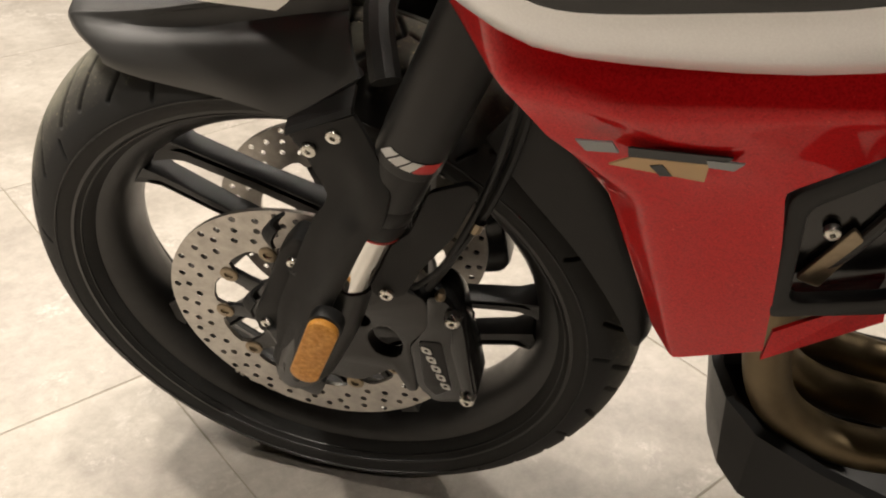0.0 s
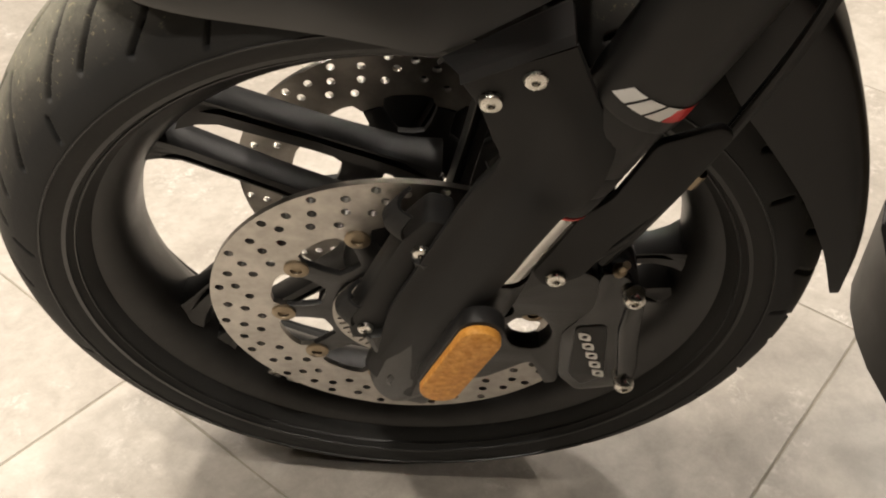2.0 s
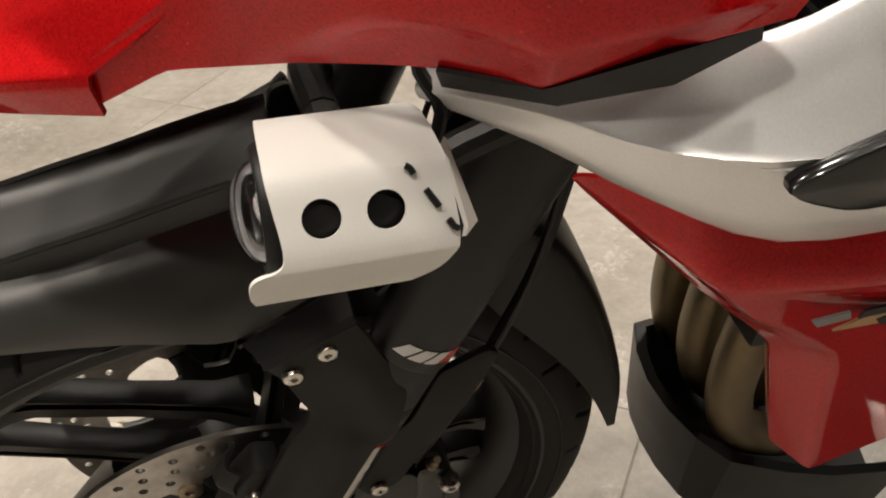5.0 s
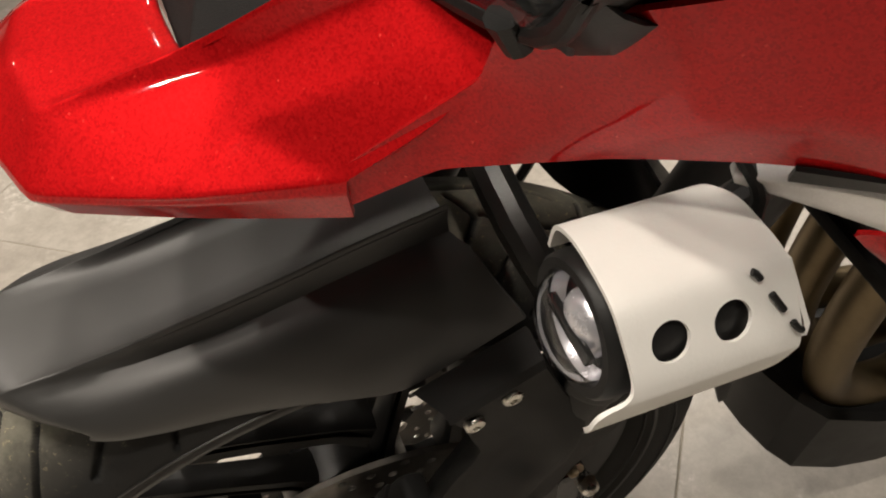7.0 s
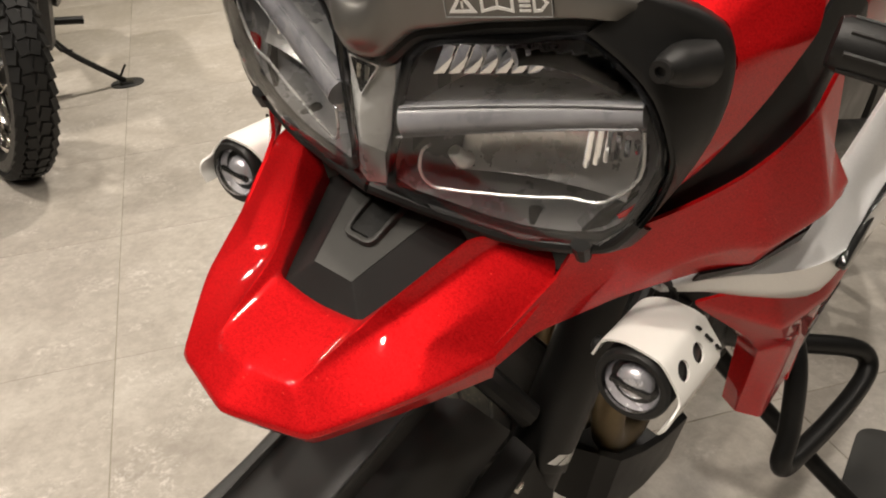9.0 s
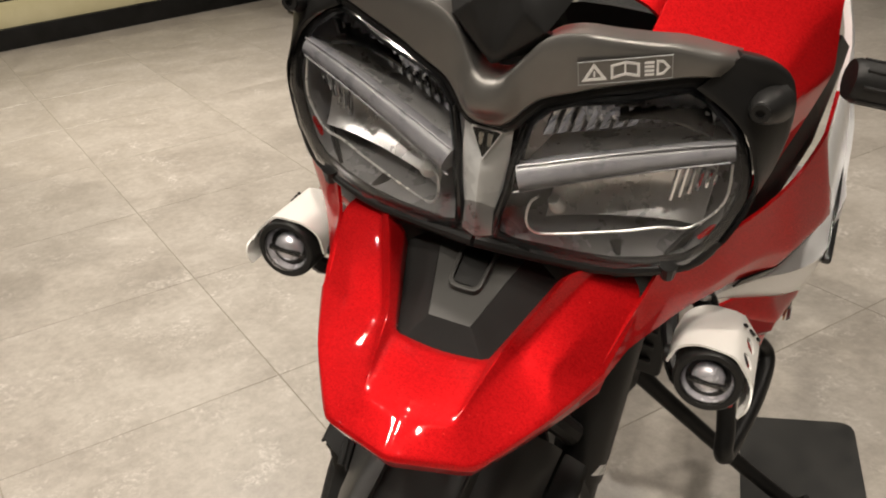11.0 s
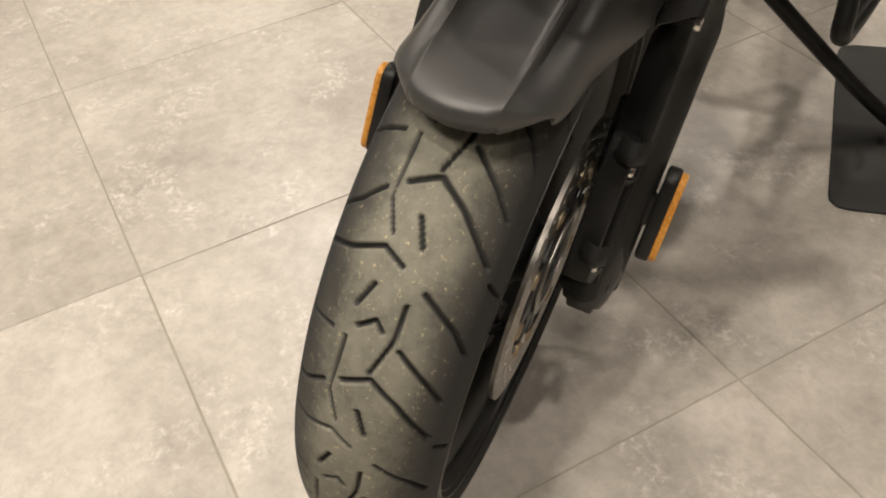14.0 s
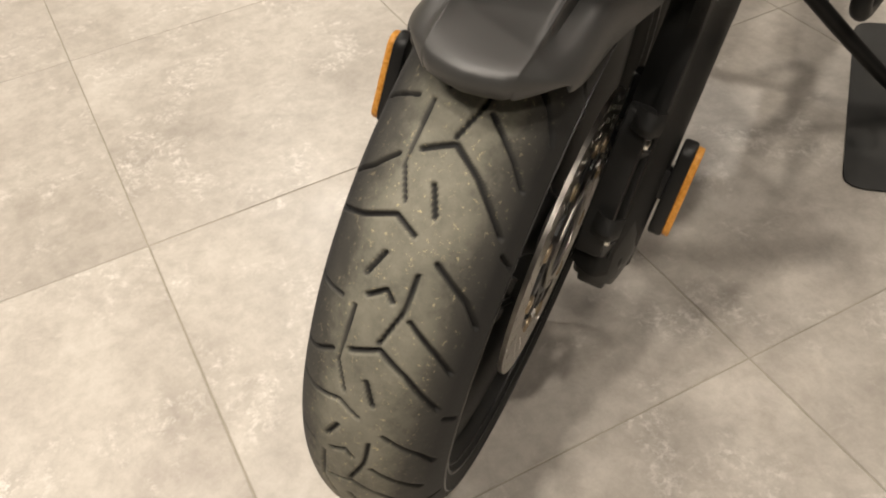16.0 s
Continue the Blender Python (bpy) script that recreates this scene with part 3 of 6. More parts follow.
lug_outline = [(0.012, 0.492), (0.030, 0.486), (0.022, 0.440), (-0.012, 0.352), (-0.040, 0.350), (-0.042, 0.372), (-0.004, 0.470)]
caliper_outline = [(0.128, 0.446), (0.147, 0.442), (0.158, 0.425), (0.163, 0.395), (0.172, 0.352), (0.178, 0.312), (0.170, 0.296), (0.134, 0.285), (0.116, 0.308), (0.109, 0.366), (0.122, 0.392)]
bracket_outline = [(0.036, 0.455), (0.100, 0.452), (0.128, 0.440), (0.132, 0.405), (0.112, 0.372), (0.118, 0.300), (0.108, 0.296), (0.094, 0.330), (0.060, 0.300), (0.006, 0.300), (0.004, 0.330), (0.024, 0.372)]
hole_a = smooth2d([(0.078, 0.352), (0.098, 0.350), (0.104, 0.372), (0.090, 0.392), (0.072, 0.378)], 3)
hole_b = ring2d(0.066, 0.396, 0.0085, 12)
legs = {}
for sgn in (-1, 1):
    y = sgn * 0.100
    before = set(bike.children)
    leg = legs[sgn] = part("fork_leg", lathe([(0.0, 0.0), (0.0262, 0.0), (0.0268, 0.002), (0.0268, 0.022), (0.0275, 0.025), (0.0275, 0.44), (0.0, 0.44)], on_fork(0.602, y), axis_at(0.6, 0.9, y), 40), BLACK, bike, "satin black upper fork tube")
    part("dust_seal", lathe([(0.0217, 0.0), (0.0240, 0.002), (0.0246, 0.018), (0.0238, 0.020), (0.0246, 0.022), (0.0246, 0.036), (0.0238, 0.038), (0.0246, 0.040), (0.0248, 0.080), (0.0, 0.080)], on_fork(0.527, y), axis_at(0.5, 0.9, y), 32), BLACK, leg)
    part("wiper_ring", lathe([(0.0218, 0.0), (0.0236, 0.0), (0.0238, 0.002), (0.0218, 0.002)], on_fork(0.5255, y), axis_at(0.5, 0.9, y), 32), DECALRED, leg)
    part("stanchion", lathe([(0.0, 0.0), (0.0215, 0.0), (0.0215, 0.255), (0.0, 0.255)], on_fork(0.36, y), axis_at(0.36, 0.6, y), 32), CHROME, leg, "chromed fork stanchion")
    part("fork_bottom", tube([on_fork(0.296, y, -0.006), on_fork(0.33, y, 0.0), on_fork(0.40, y, 0.002), on_fork(0.455, y)], [0.021, 0.029, 0.0285, 0.0235], 20, 3), CASTBLACK, leg)
    part("axle_nut", lathe([(0.0, 0.0), (0.013, 0.0), (0.013, 0.007), (0.010, 0.009), (0.008, 0.004), (0.0, 0.004)], (0, sgn * 0.114, R), (0, sgn, 0), 20), CASTBLACK, leg)
    guard = part("fork_guard", guard_shell(sgn), GRAIN, bike, "textured black plastic fork guard", 45)
    wrap = shell([[on_fork(z, sgn * (0.1 - 0.026), -0.026 + dx), on_fork(z, sgn * (0.1 - 0.012), -0.036 + dx), on_fork(z, sgn * (0.1 + 0.004), -0.038 + dx), on_fork(z, sgn * (0.1 + 0.022), -0.018 + dx)]
                  for z, dx in ((0.316, 0.004), (0.38, 0.0), (0.46, 0.0), (0.53, 0.006), (0.56, 0.014))], 0.003, 3)
    part("guard_wrap", wrap, GRAIN, guard)
    top = [[Vector((0.013, sgn * 0.0800, 0.6010)), Vector((0.0765, sgn * 0.0900, 0.6535))], [Vector((0.0155, sgn * 0.0830, 0.6065)), Vector((0.0770, sgn * 0.0930, 0.6545))],
           [Vector((0.0245, sgn * 0.1100, 0.6190)), Vector((0.0785, sgn * 0.1100, 0.6480))], [Vector((0.0252, sgn * 0.1135, 0.6150)), Vector((0.0792, sgn * 0.1135, 0.6440))]]
    part("guard_top", shell(top, 0.0025), GRAIN, guard, "sloping top of the fork guard")
    lug = part("guard_lug", plate([round2d(lug_outline, 0.006)], sgn * 0.0885, 0.026, 0.004), GRAIN, guard)
    for x, z, yy, r in ((0.042, 0.602, 0.109, 0.0066), (0.063, 0.619, 0.109, 0.0066), (0.009, 0.460, 0.1005, 0.0062), (-0.029, 0.368, 0.1005, 0.0058), (0.096, 0.452, 0.1105, 0.0068)):
        bolt((x, sgn * yy, z), (0, sgn, 0), r, guard)
    bolt((-0.002, sgn * 0.1120, 0.313), (0, sgn, 0), 0.0066, guard, mat=BRASS, h=0.011)
    for x, z in ((0.012, 0.428), (-0.022, 0.338)):
        part("rib", tube([(x, sgn * 0.1, z + 0.028), (x + 0.006, sgn * 0.1, z - 0.012)], [0.010, 0.0045], 10, 2), CASTBLACK, guard)
    for x, z in ((0.006, 0.505), (-0.028, 0.405)):
        ledge = [[(x - 0.006, sgn * 0.0850, z), (x - 0.012, sgn * 0.0940, z), (x - 0.012, sgn * 0.1040, z), (x - 0.004, sgn * 0.1110, z)],
                 [(x - 0.014, sgn * 0.0850, z - 0.012), (x - 0.021, sgn * 0.0935, z - 0.012), (x - 0.021, sgn * 0.1045, z - 0.012), (x - 0.010, sgn * 0.1120, z - 0.012)],
                 [(x - 0.012, sgn * 0.0850, z - 0.022), (x - 0.018, sgn * 0.0940, z - 0.022), (x - 0.018, sgn * 0.1040, z - 0.022), (x - 0.009, sgn * 0.1115, z - 0.022)]]
        part("ledge", shell(ledge, 0.003, 2), GRAIN, guard)
    part("fork_foot", box((0.040, 0.030, 0.030), bevel=0.005, m=Matrix.Translation((0.004, sgn * 0.100, 0.296)) @ pose(0, 0, 0, 0, 21, 0)), CASTBLACK, leg)
    back = part("caliper_arm", plate([round2d(bracket_outline, 0.008), hole_a, hole_b], sgn * 0.094, 0.016, 0.003), CASTBLACK, bike, "black cast caliper mount")
    strip = [(0.165, 0.592), (0.174, 0.585), (0.155, 0.533), (0.128, 0.490), (0.112, 0.452), (0.090, 0.440), (0.080, 0.455), (0.090, 0.478), (0.102, 0.512), (0.118, 0.530), (0.134, 0.576)]
    part("guard_strip", plate([round2d(strip, 0.005)], sgn * 0.108, 0.006, 0.0015), GRAIN, guard)
    caliper = part("brake_caliper", plate([round2d(caliper_outline, 0.008)], sgn * 0.080, 0.044, 0.006), GLOSSBLACK, bike, "black brake caliper with pale logo marks")
    for z0, x0 in ((0.424, 0.153), (0.309, 0.168)):
        bolt((x0, sgn * 0.100, z0), (0, sgn, 0), 0.008, caliper, h=0.011)
    part("caliper_bridge", plate([round2d([(0.150, 0.430), (0.162, 0.418), (0.172, 0.330), (0.176, 0.304), (0.164, 0.302), (0.150, 0.380)], 0.004)], sgn * 0.098, 0.014, 0.003), GLOSSBLACK, caliper)
    part("caliper_boss", plate([round2d([(0.120, 0.382), (0.142, 0.386), (0.152, 0.316), (0.136, 0.300), (0.124, 0.316)], 0.006)], sgn * 0.1005, 0.006, 0.002), BLACK, caliper)
    for k in range(5):
        part("logo_mark", plate([round2d([(0.1225 + 0.0045 * k, 0.377 - 0.0125 * k), (0.1315 + 0.0045 * k, 0.375 - 0.0125 * k), (0.1335 + 0.0045 * k, 0.366 - 0.0125 * k), (0.1245 + 0.0045 * k, 0.368 - 0.0125 * k)], 0.003), ring2d(0.128 + 0.0045 * k, 0.3715 - 0.0125 * k, 0.0022, 8)], sgn * 0.1042, 0.0008), DECALWHITE, caliper)
    part("bleed_nipple", lathe([(0, 0), (0.005, 0), (0.005, 0.006), (0.003, 0.008), (0.003, 0.016), (0.0, 0.016)], (0.139, sgn * 0.096, 0.440), (0.2, sgn * 0.3, 0.9), 10), BRASS, caliper)
    part("brake_pad", box((0.05, 0.010, 0.06), (0.140, sgn * 0.066, 0.36), 0.002), CASTBLACK, caliper)
    hose = tube([(0.128, sgn * 0.092, 0.446), (0.150, sgn * 0.090, 0.490), (0.182, sgn * 0.082, 0.560), (0.205, sgn * 0.085, 0.66), (0.215, sgn * 0.080, 0.80), (0.20, sgn * 0.06, 0.92)], 0.0042, 8)
    part("brake_hose", hose, BLACK, caliper)
    part("sensor_cable", tube([(0.110, sgn * 0.095, 0.44), (0.142, sgn * 0.096, 0.482), (0.172, sgn * 0.096, 0.560), (0.196, sgn * 0.098, 0.66), (0.21, sgn * 0.09, 0.80)], 0.0028, 8), BLACK, caliper)
    part("hose_clip", lathe([(0.0065, 0), (0.0065, 0.012)], (0.166, sgn * 0.087, 0.522), (0.35, 0, 0.9), 10), BRASS, caliper)
    turn = Matrix.Translation((0.037, sgn * 0.132, 0.400)) @ pose(0, 0, 0, 0, 19.6, 0)
    pod = [(0.0158 * math.cos(a), (0.0345 if math.sin(a) >= 0 else -0.034) + 0.0158 * math.sin(a)) for a in [math.tau * i / 28 for i in range(28)]]
    base = part("reflector_bracket", plate([pod], 0, 0.014, 0.003, turn=turn @ Matrix.Translation((0, sgn * 0.0065, 0)) @ pose(0, 0, 0, 90)), BLACK, bike, "black reflector bracket")
    pill = [(0.0142 * math.cos(a) , (0.033 if math.sin(a) >= 0 else -0.033) + 0.0142 * math.sin(a)) for a in [math.tau * i / 28 for i in range(28)]]
    lens = plate([pill], 0, 0.007, 0.0015, turn=turn @ Matrix.Translation((0, sgn * 0.0165, 0)) @ pose(0, 0, 0, 90))
    part("reflector", lens, AMBER, base, "amber pill-shaped side reflector")
    part("bracket_foot", box((0.018, 0.026, 0.032), bevel=0.004, m=turn @ Matrix.Translation((-0.004, sgn * -0.012, 0.004))), BLACK, base)
    for ob in set(bike.children) - before:
        ob.location.y = WHEEL_Y * (1 + sgn)

# tape stripes at the fork's collar
for sgn in (-1, 1):
    y = sgn * 0.100
    axis = axis_at(0.6, 0.9, y).normalized()
    e1 = Vector((0, sgn, 0))
    e2 = Vector((math.cos(radians(21.5)), 0, -math.sin(radians(21.5))))
    for k, (a0, a1, mat) in enumerate(((-52, -34, DECALWHITE), (-30, -12, DECALWHITE), (-8, 10, DECALWHITE), (13, 50, DECALRED))):
        rows = []
        for h in (0.0, 0.5, 1.0):
            row = []
            for s in range(6):
                a = radians(a0 + (a1 - a0) * s / 5 + (16 * h if k < 3 else 10 * h))
                row.append(on_fork(0.602, y) + axis * (0.010 + 0.0105 * h) + (e1 * math.cos(a) + e2 * math.sin(a)) * 0.0274)
            rows.append(row)
        part("stripe", shell(rows, 0.0003), mat, legs[sgn])

# ---- front mudguard ----


def fender_shell():
    rows = []
    # x of the section, crown height, half width, lower edge of the skirt, how far the section bows back at its sides
    for x, crown, half, low, bow in ((-0.2030, 0.6160, 0.0585, 0.6135, 0.050), (-0.2065, 0.6240, 0.0600, 0.6120, 0.052), (-0.2050, 0.6315, 0.0610, 0.6105, 0.050), (-0.198, 0.6360, 0.062, 0.6095, 0.045), (-0.171, 0.640, 0.065, 0.607, 0.030),
                                     (-0.130, 0.6455, 0.0665, 0.603, 0.012), (-0.080, 0.657, 0.0685, 0.600, 0.003), (-0.045, 0.6655, 0.075, 0.6015, 0.0), (-0.016, 0.674, 0.083, 0.603, 0.002), (0.005, 0.680, 0.087, 0.6035, 0.007), (0.028, 0.686, 0.092, 0.628, 0.017), (0.052, 0.691, 0.097, 0.657, 0.026)):
        f = min(max((x + 0.185) / 0.09, 0), 1)          # the two ridges rise from the nose
        drop = crown - low
        ridge, flare = min(half, 0.068), max(half - 0.068, 0)
        half_row = [(0.0, crown - 0.006 * f), (ridge * 0.40, crown - 0.007 * f), (ridge * 0.50, crown + 0.001 * f), (ridge * 0.53, crown + 0.0015 * f),
                    (ridge * 0.57, crown - 0.014 * f - 0.002), (ridge * 0.78 + flare * 0.12, crown - 0.30 * drop), (ridge * 0.93 + flare * 0.38, crown - 0.56 * drop), (ridge * 0.995 + flare * 0.70, crown - 0.80 * drop), (ridge * 0.985 + flare, low)]
        left = [(x + bow * (y / half) ** 2.4, -y, z) for y, z in half_row[::-1]]
        rows.append(left + [(p, -q, z) for p, q, z in left[-2::-1]])
    return shell(rows, 0.003, 2)


fender = part("front_mudguard", fender_shell(), FENDER, bike, "matt charcoal front mudguard with two raised ridges", 50)
fender.location.y = WHEEL_Y


def hugger_shell():
    rows = []
    for deg, out, inn, half in ((58, 0.378, 0.318, 0.068), (51, 0.369, 0.304, 0.070), (43, 0.356, 0.299, 0.072), (32, 0.342, 0.300, 0.073), (20, 0.333, 0.306, 0.073), (11, 0.328, 0.314, 0.071), (9.6, 0.327, 0.3165, 0.069)):
        c, s = math.cos(radians(deg)), math.sin(radians(deg))
        sec = [(inn, half), (inn + (out - inn) * 0.5, half), (out - 0.004, half * 0.96), (out + 0.004, half * 0.70), (out + 0.008, 0.0)]
        row = [(r * c, -y, R + r * s) for r, y in sec] + [(r * c, y, R + r * s) for r, y in sec[-2::-1]]
        rows.append(row)
    return shell(rows, 0.003, 3)


part("rear_flap", hugger_shell(), BLACK, fender, "black rear section of the mudguard", 50)
# its flanks end in ears beside the fork guards, with a rolled lower edge
for sgn in (-1, 1):
    part("ear_lip", tube([(0.014, sgn * 0.0868 + WHEEL_Y, 0.6055), (0.045, sgn * 0.0916 + WHEEL_Y, 0.6290), (0.0765, sgn * 0.0964 + WHEEL_Y, 0.6565)], 0.0036, 10, 3), GRAIN, fender)
    part("fork_brace", tube([(0.10, sgn * 0.10, 0.66), (0.085, sgn * 0.06, 0.690), (0.085, 0.0, 0.700)], 0.012, 10, 3), CASTBLACK, fender)

# ---- beak ----
bp_left = {
    "tc": (-0.156, 0.0, 0.797), "tcb": (-0.1470, 0.0, 0.785), "tl": (-0.137, -0.055, 0.796), "tlb": (-0.1285, -0.0520, 0.784),
    "fr": (-0.1546, 0.0, 0.8008), "frl": (-0.1362, -0.0542, 0.8000), "sr": (-0.0845, -0.0898, 0.8145),
    "s": (-0.085, -0.0905, 0.811), "sb": (-0.0775, -0.0860, 0.797),
    "k": (-0.029, -0.115, 0.824), "kr": (-0.0285, -0.1135, 0.829), "kb": (-0.026, -0.113, 0.808), "n": (0.026, -0.130, 0.876),
    "i": (-0.068, -0.036, 0.837), "ic": (-0.072, 0.0, 0.834), "it": (0.004, -0.063, 0.876),
    "rt": (-0.012, -0.071, 0.890), "ro": (-0.002, -0.080, 0.880), "rm": (-0.060, -0.0450, 0.848), "rmo": (-0.054, -0.054, 0.841),
    "ce": (-0.126, -0.033, 0.8200), "fc": (-0.130, 0.0, 0.8208), "q": (-0.056, -0.080, 0.8345), "qk": (-0.008, -0.100, 0.8625),
    "b": (0.024, -0.095, 0.892), "iv": (-0.064, -0.034, 0.818), "itv": (0.010, -0.060, 0.858), "icv": (-0.068, 0.0, 0.815)}
beak_faces = ["tcb tlb tl tc", "tlb sb s tl", "sb kb k s", "tc tl frl fr", "tl s sr frl", "s k kr sr", "fr frl ce fc", "fc ce i ic", "ce rm i", "rm rt it i",
              "ce rmo rm", "rm rmo ro rt", "frl sr rmo ce", "sr kr q", "sr q rmo", "kr qk q", "rmo q qk ro", "qk kr n", "ro qk n b", "rt ro b", "it rt b", "i ic icv iv", "it i iv itv"]
pts = {}
for key, p in bp_left.items():
    pts[key] = p
    if abs(p[1]) > 1e-6:
        pts[key + "_r"] = (p[0], -p[1], p[2])
twin = {k: (k + "_r" if abs(p[1]) > 1e-6 else k) for k, p in bp_left.items()}
faces = beak_faces + [" ".join(twin[k] for k in f.split()) for f in beak_faces]
beak = part("beak", cage(pts, faces, 0.003, 17, 0.68, 0.92), RED, bike, "glossy candy red front beak", 60)
vent_pts = {"a": (-0.0675, -0.034, 0.826), "b": (-0.0675, 0.034, 0.826), "c": (0.012, -0.064, 0.864), "d": (0.012, 0.064, 0.864),
            "e": (-0.056, -0.0165, 0.850), "f": (-0.056, 0.0165, 0.850), "g": (0.014, -0.036, 0.884), "h": (0.014, 0.036, 0.884)}
vent = part("beak_vent", facets(vent_pts, ["a b f e", "a e g c", "b d h f"], 0.002, 0.0015), GRAIN, beak, "black vent surround")
part("vent_panel", facets({"e": (-0.056, -0.0160, 0.8502), "f": (-0.056, 0.0160, 0.8502), "h": (0.014, 0.0355, 0.8842), "g": (0.014, -0.0355, 0.8842)}, ["e f h g"], 0.002), INSERT, vent, "grey vent panel")
pocket = plate([round2d([(-0.026, -0.0125), (0.024, -0.0150), (0.024, 0.0150), (-0.026, 0.0125)], 0.008, 6), round2d([(-0.022, -0.0095), (0.024, -0.0120), (0.024, 0.0120), (-0.022, 0.0095)], 0.006, 6)], 0, 0.009, 0.0012,
               turn=Matrix.Translation((-0.010, 0, 0.8735)) @ pose(0, 0, 0, 0, -25.9, 0))
part("vent_hollow", pocket, INSERT, vent, "raised rim of the vent hollow")
part("hollow_floor", box((0.044, 0.020, 0.003), bevel=0.001, m=Matrix.Translation((-0.008, 0, 0.8745)) @ pose(0, 0, 0, 0, -25.9, 0)), GRAIN, vent)

# ---- side panels behind the beak ----
side_pts = {"k": (-0.040, -0.1060, 0.822), "kb": (-0.036, -0.1075, 0.806), "n": (0.014, -0.1240, 0.872), "s1": (0.002, -0.124, 0.835), "s2": (0.050, -0.153, 0.852), "s3": (0.100, -0.192, 0.871),
            "hm": (0.122, -0.212, 0.870), "s4": (0.152, -0.231, 0.895), "s5": (0.188, -0.241, 0.910), "c2": (0.060, -0.174, 0.882), "c3": (0.096, -0.203, 0.897), "c4": (0.118, -0.222, 0.894), "c5": (0.154, -0.243, 0.914),
            "u1": (0.016, -0.130, 0.898), "u2": (0.040, -0.166, 0.922), "u3": (0.098, -0.206, 0.952), "u4": (0.130, -0.218, 0.988), "u5": (0.152, -0.218, 1.015), "q": (0.176, -0.226, 0.948), "q2": (0.193, -0.241, 0.920)}
side = cage(side_pts, ["k kb s1 n", "n s1 s2 c2", "c2 s2 s3 c3", "c3 s3 hm c4", "c4 hm s4 c5", "c5 s4 s5 q2", "u1 n c2 u2", "u2 c2 c3 u3", "u3 c3 c4", "u3 c4 c5", "u3 c5 u4", "u4 c5 q", "c5 q2 q", "u4 q u5"], 0.003, 16, 0.6, 0.85)
both("side_panel", side, RED, bike, "glossy red panel running back from the beak")
strip_pts = {"a": (0.022, -0.128, 0.902), "b": (0.040, -0.154, 0.926), "c": (0.098, -0.194, 0.956), "d": (0.130, -0.209, 0.994), "e": (0.168, -0.215, 1.045),
             "f": (0.024, -0.140, 0.925), "g": (0.060, -0.168, 0.952), "h": (0.094, -0.188, 0.982), "i": (0.118, -0.198, 1.020), "j": (0.135, -0.205, 1.060),
             "a2": (0.030, -0.124, 0.888), "b2": (0.052, -0.158, 0.908), "c2": (0.106, -0.196, 0.938), "d2": (0.142, -0.210, 0.974), "e2": (0.180, -0.216, 1.028)}
both("black_infill", facets(strip_pts, ["a b g f", "b c h g", "c d i h", "d e j i", "a2 b2 b a", "b2 c2 c b", "c2 d2 d c", "d2 e2 e d"], 0.003, 0.002), BLACK, bike, "black infill strip beside the headlamp")
cowl_pts = {"a": (0.018, -0.085, 1.064), "b": (0.050, -0.172, 1.050), "c": (0.052, -0.184, 1.028), "d": (0.030, -0.170, 0.945), "d2": (0.026, -0.150, 0.925), "e": (0.060, -0.178, 0.956), "f": (0.092, -0.193, 0.990),
            "g": (0.108, -0.206, 1.040), "h": (0.118, -0.198, 1.085), "i": (0.090, -0.180, 1.075), "j": (0.080, -0.095, 1.120), "k": (0.170, -0.195, 1.160), "l": (0.150, -0.090, 1.185)}
both("cowl", cage(cowl_pts, ["a b i j", "b c g i", "c d e f", "c f g", "d d2 e", "i g h", "j i h k", "j k l"], 0.003, 16, 0.6, 0.85), RED, bike, "glossy red cowl beside the headlamp")

part("inner_liner", box((0.044, 0.190, 0.070), bevel=0.006, m=Matrix.Translation((0.046, 0, 0.852))), BLACK, bike, "black liner behind the beak vent")
both("joint_cover", box((0.026, 0.062, 0.038), bevel=0.004, m=Matrix.Translation((0.042, -0.116, 0.884)) @ pose(0, 0, 0, 0, -20, 35)), BLACK, bike, "black cover behind the joint of beak and side panel")

# silver panel, and its dark oval opening
silver_rows = [
    [(0.098, -0.158, 0.852), (0.094, -0.165, 0.852), (0.091, -0.169, 0.847), (0.0915, -0.1692, 0.844), (0.094, -0.168, 0.840), (0.100, -0.158, 0.836)],
    [(0.130, -0.176, 0.866), (0.126, -0.188, 0.865), (0.127, -0.201, 0.856), (0.128, -0.203, 0.852), (0.132, -0.200, 0.836), (0.138, -0.178, 0.822)],
    [(0.164, -0.205, 0.876), (0.160, -0.212, 0.876), (0.163, -0.234, 0.860), (0.164, -0.237, 0.855), (0.170, -0.231, 0.827), (0.178, -0.198, 0.806)],
    [(0.210, -0.222, 0.896), (0.206, -0.230, 0.897), (0.210, -0.254, 0.866), (0.211, -0.256, 0.860), (0.218, -0.249, 0.815), (0.222, -0.225, 0.798)],
    [(0.288, -0.228, 0.945), (0.285, -0.236, 0.944), (0.288, -0.258, 0.884), (0.288, -0.259, 0.876), (0.288, -0.253, 0.818), (0.290, -0.230, 0.798)],
    [(0.372, -0.228, 0.992), (0.370, -0.238, 0.990), (0.372, -0.257, 0.912), (0.372, -0.2575, 0.904), (0.372, -0.253, 0.830), (0.374, -0.232, 0.808)],
    [(0.460, -0.215, 1.025), (0.460, -0.226, 1.022), (0.460, -0.247, 0.938), (0.460, -0.2472, 0.930), (0.460, -0.243, 0.848), (0.462, -0.220, 0.826)]]
both("silver_panel", shell(silver_rows, 0.003, 3), SILVER, bike, "satin silver side panel")
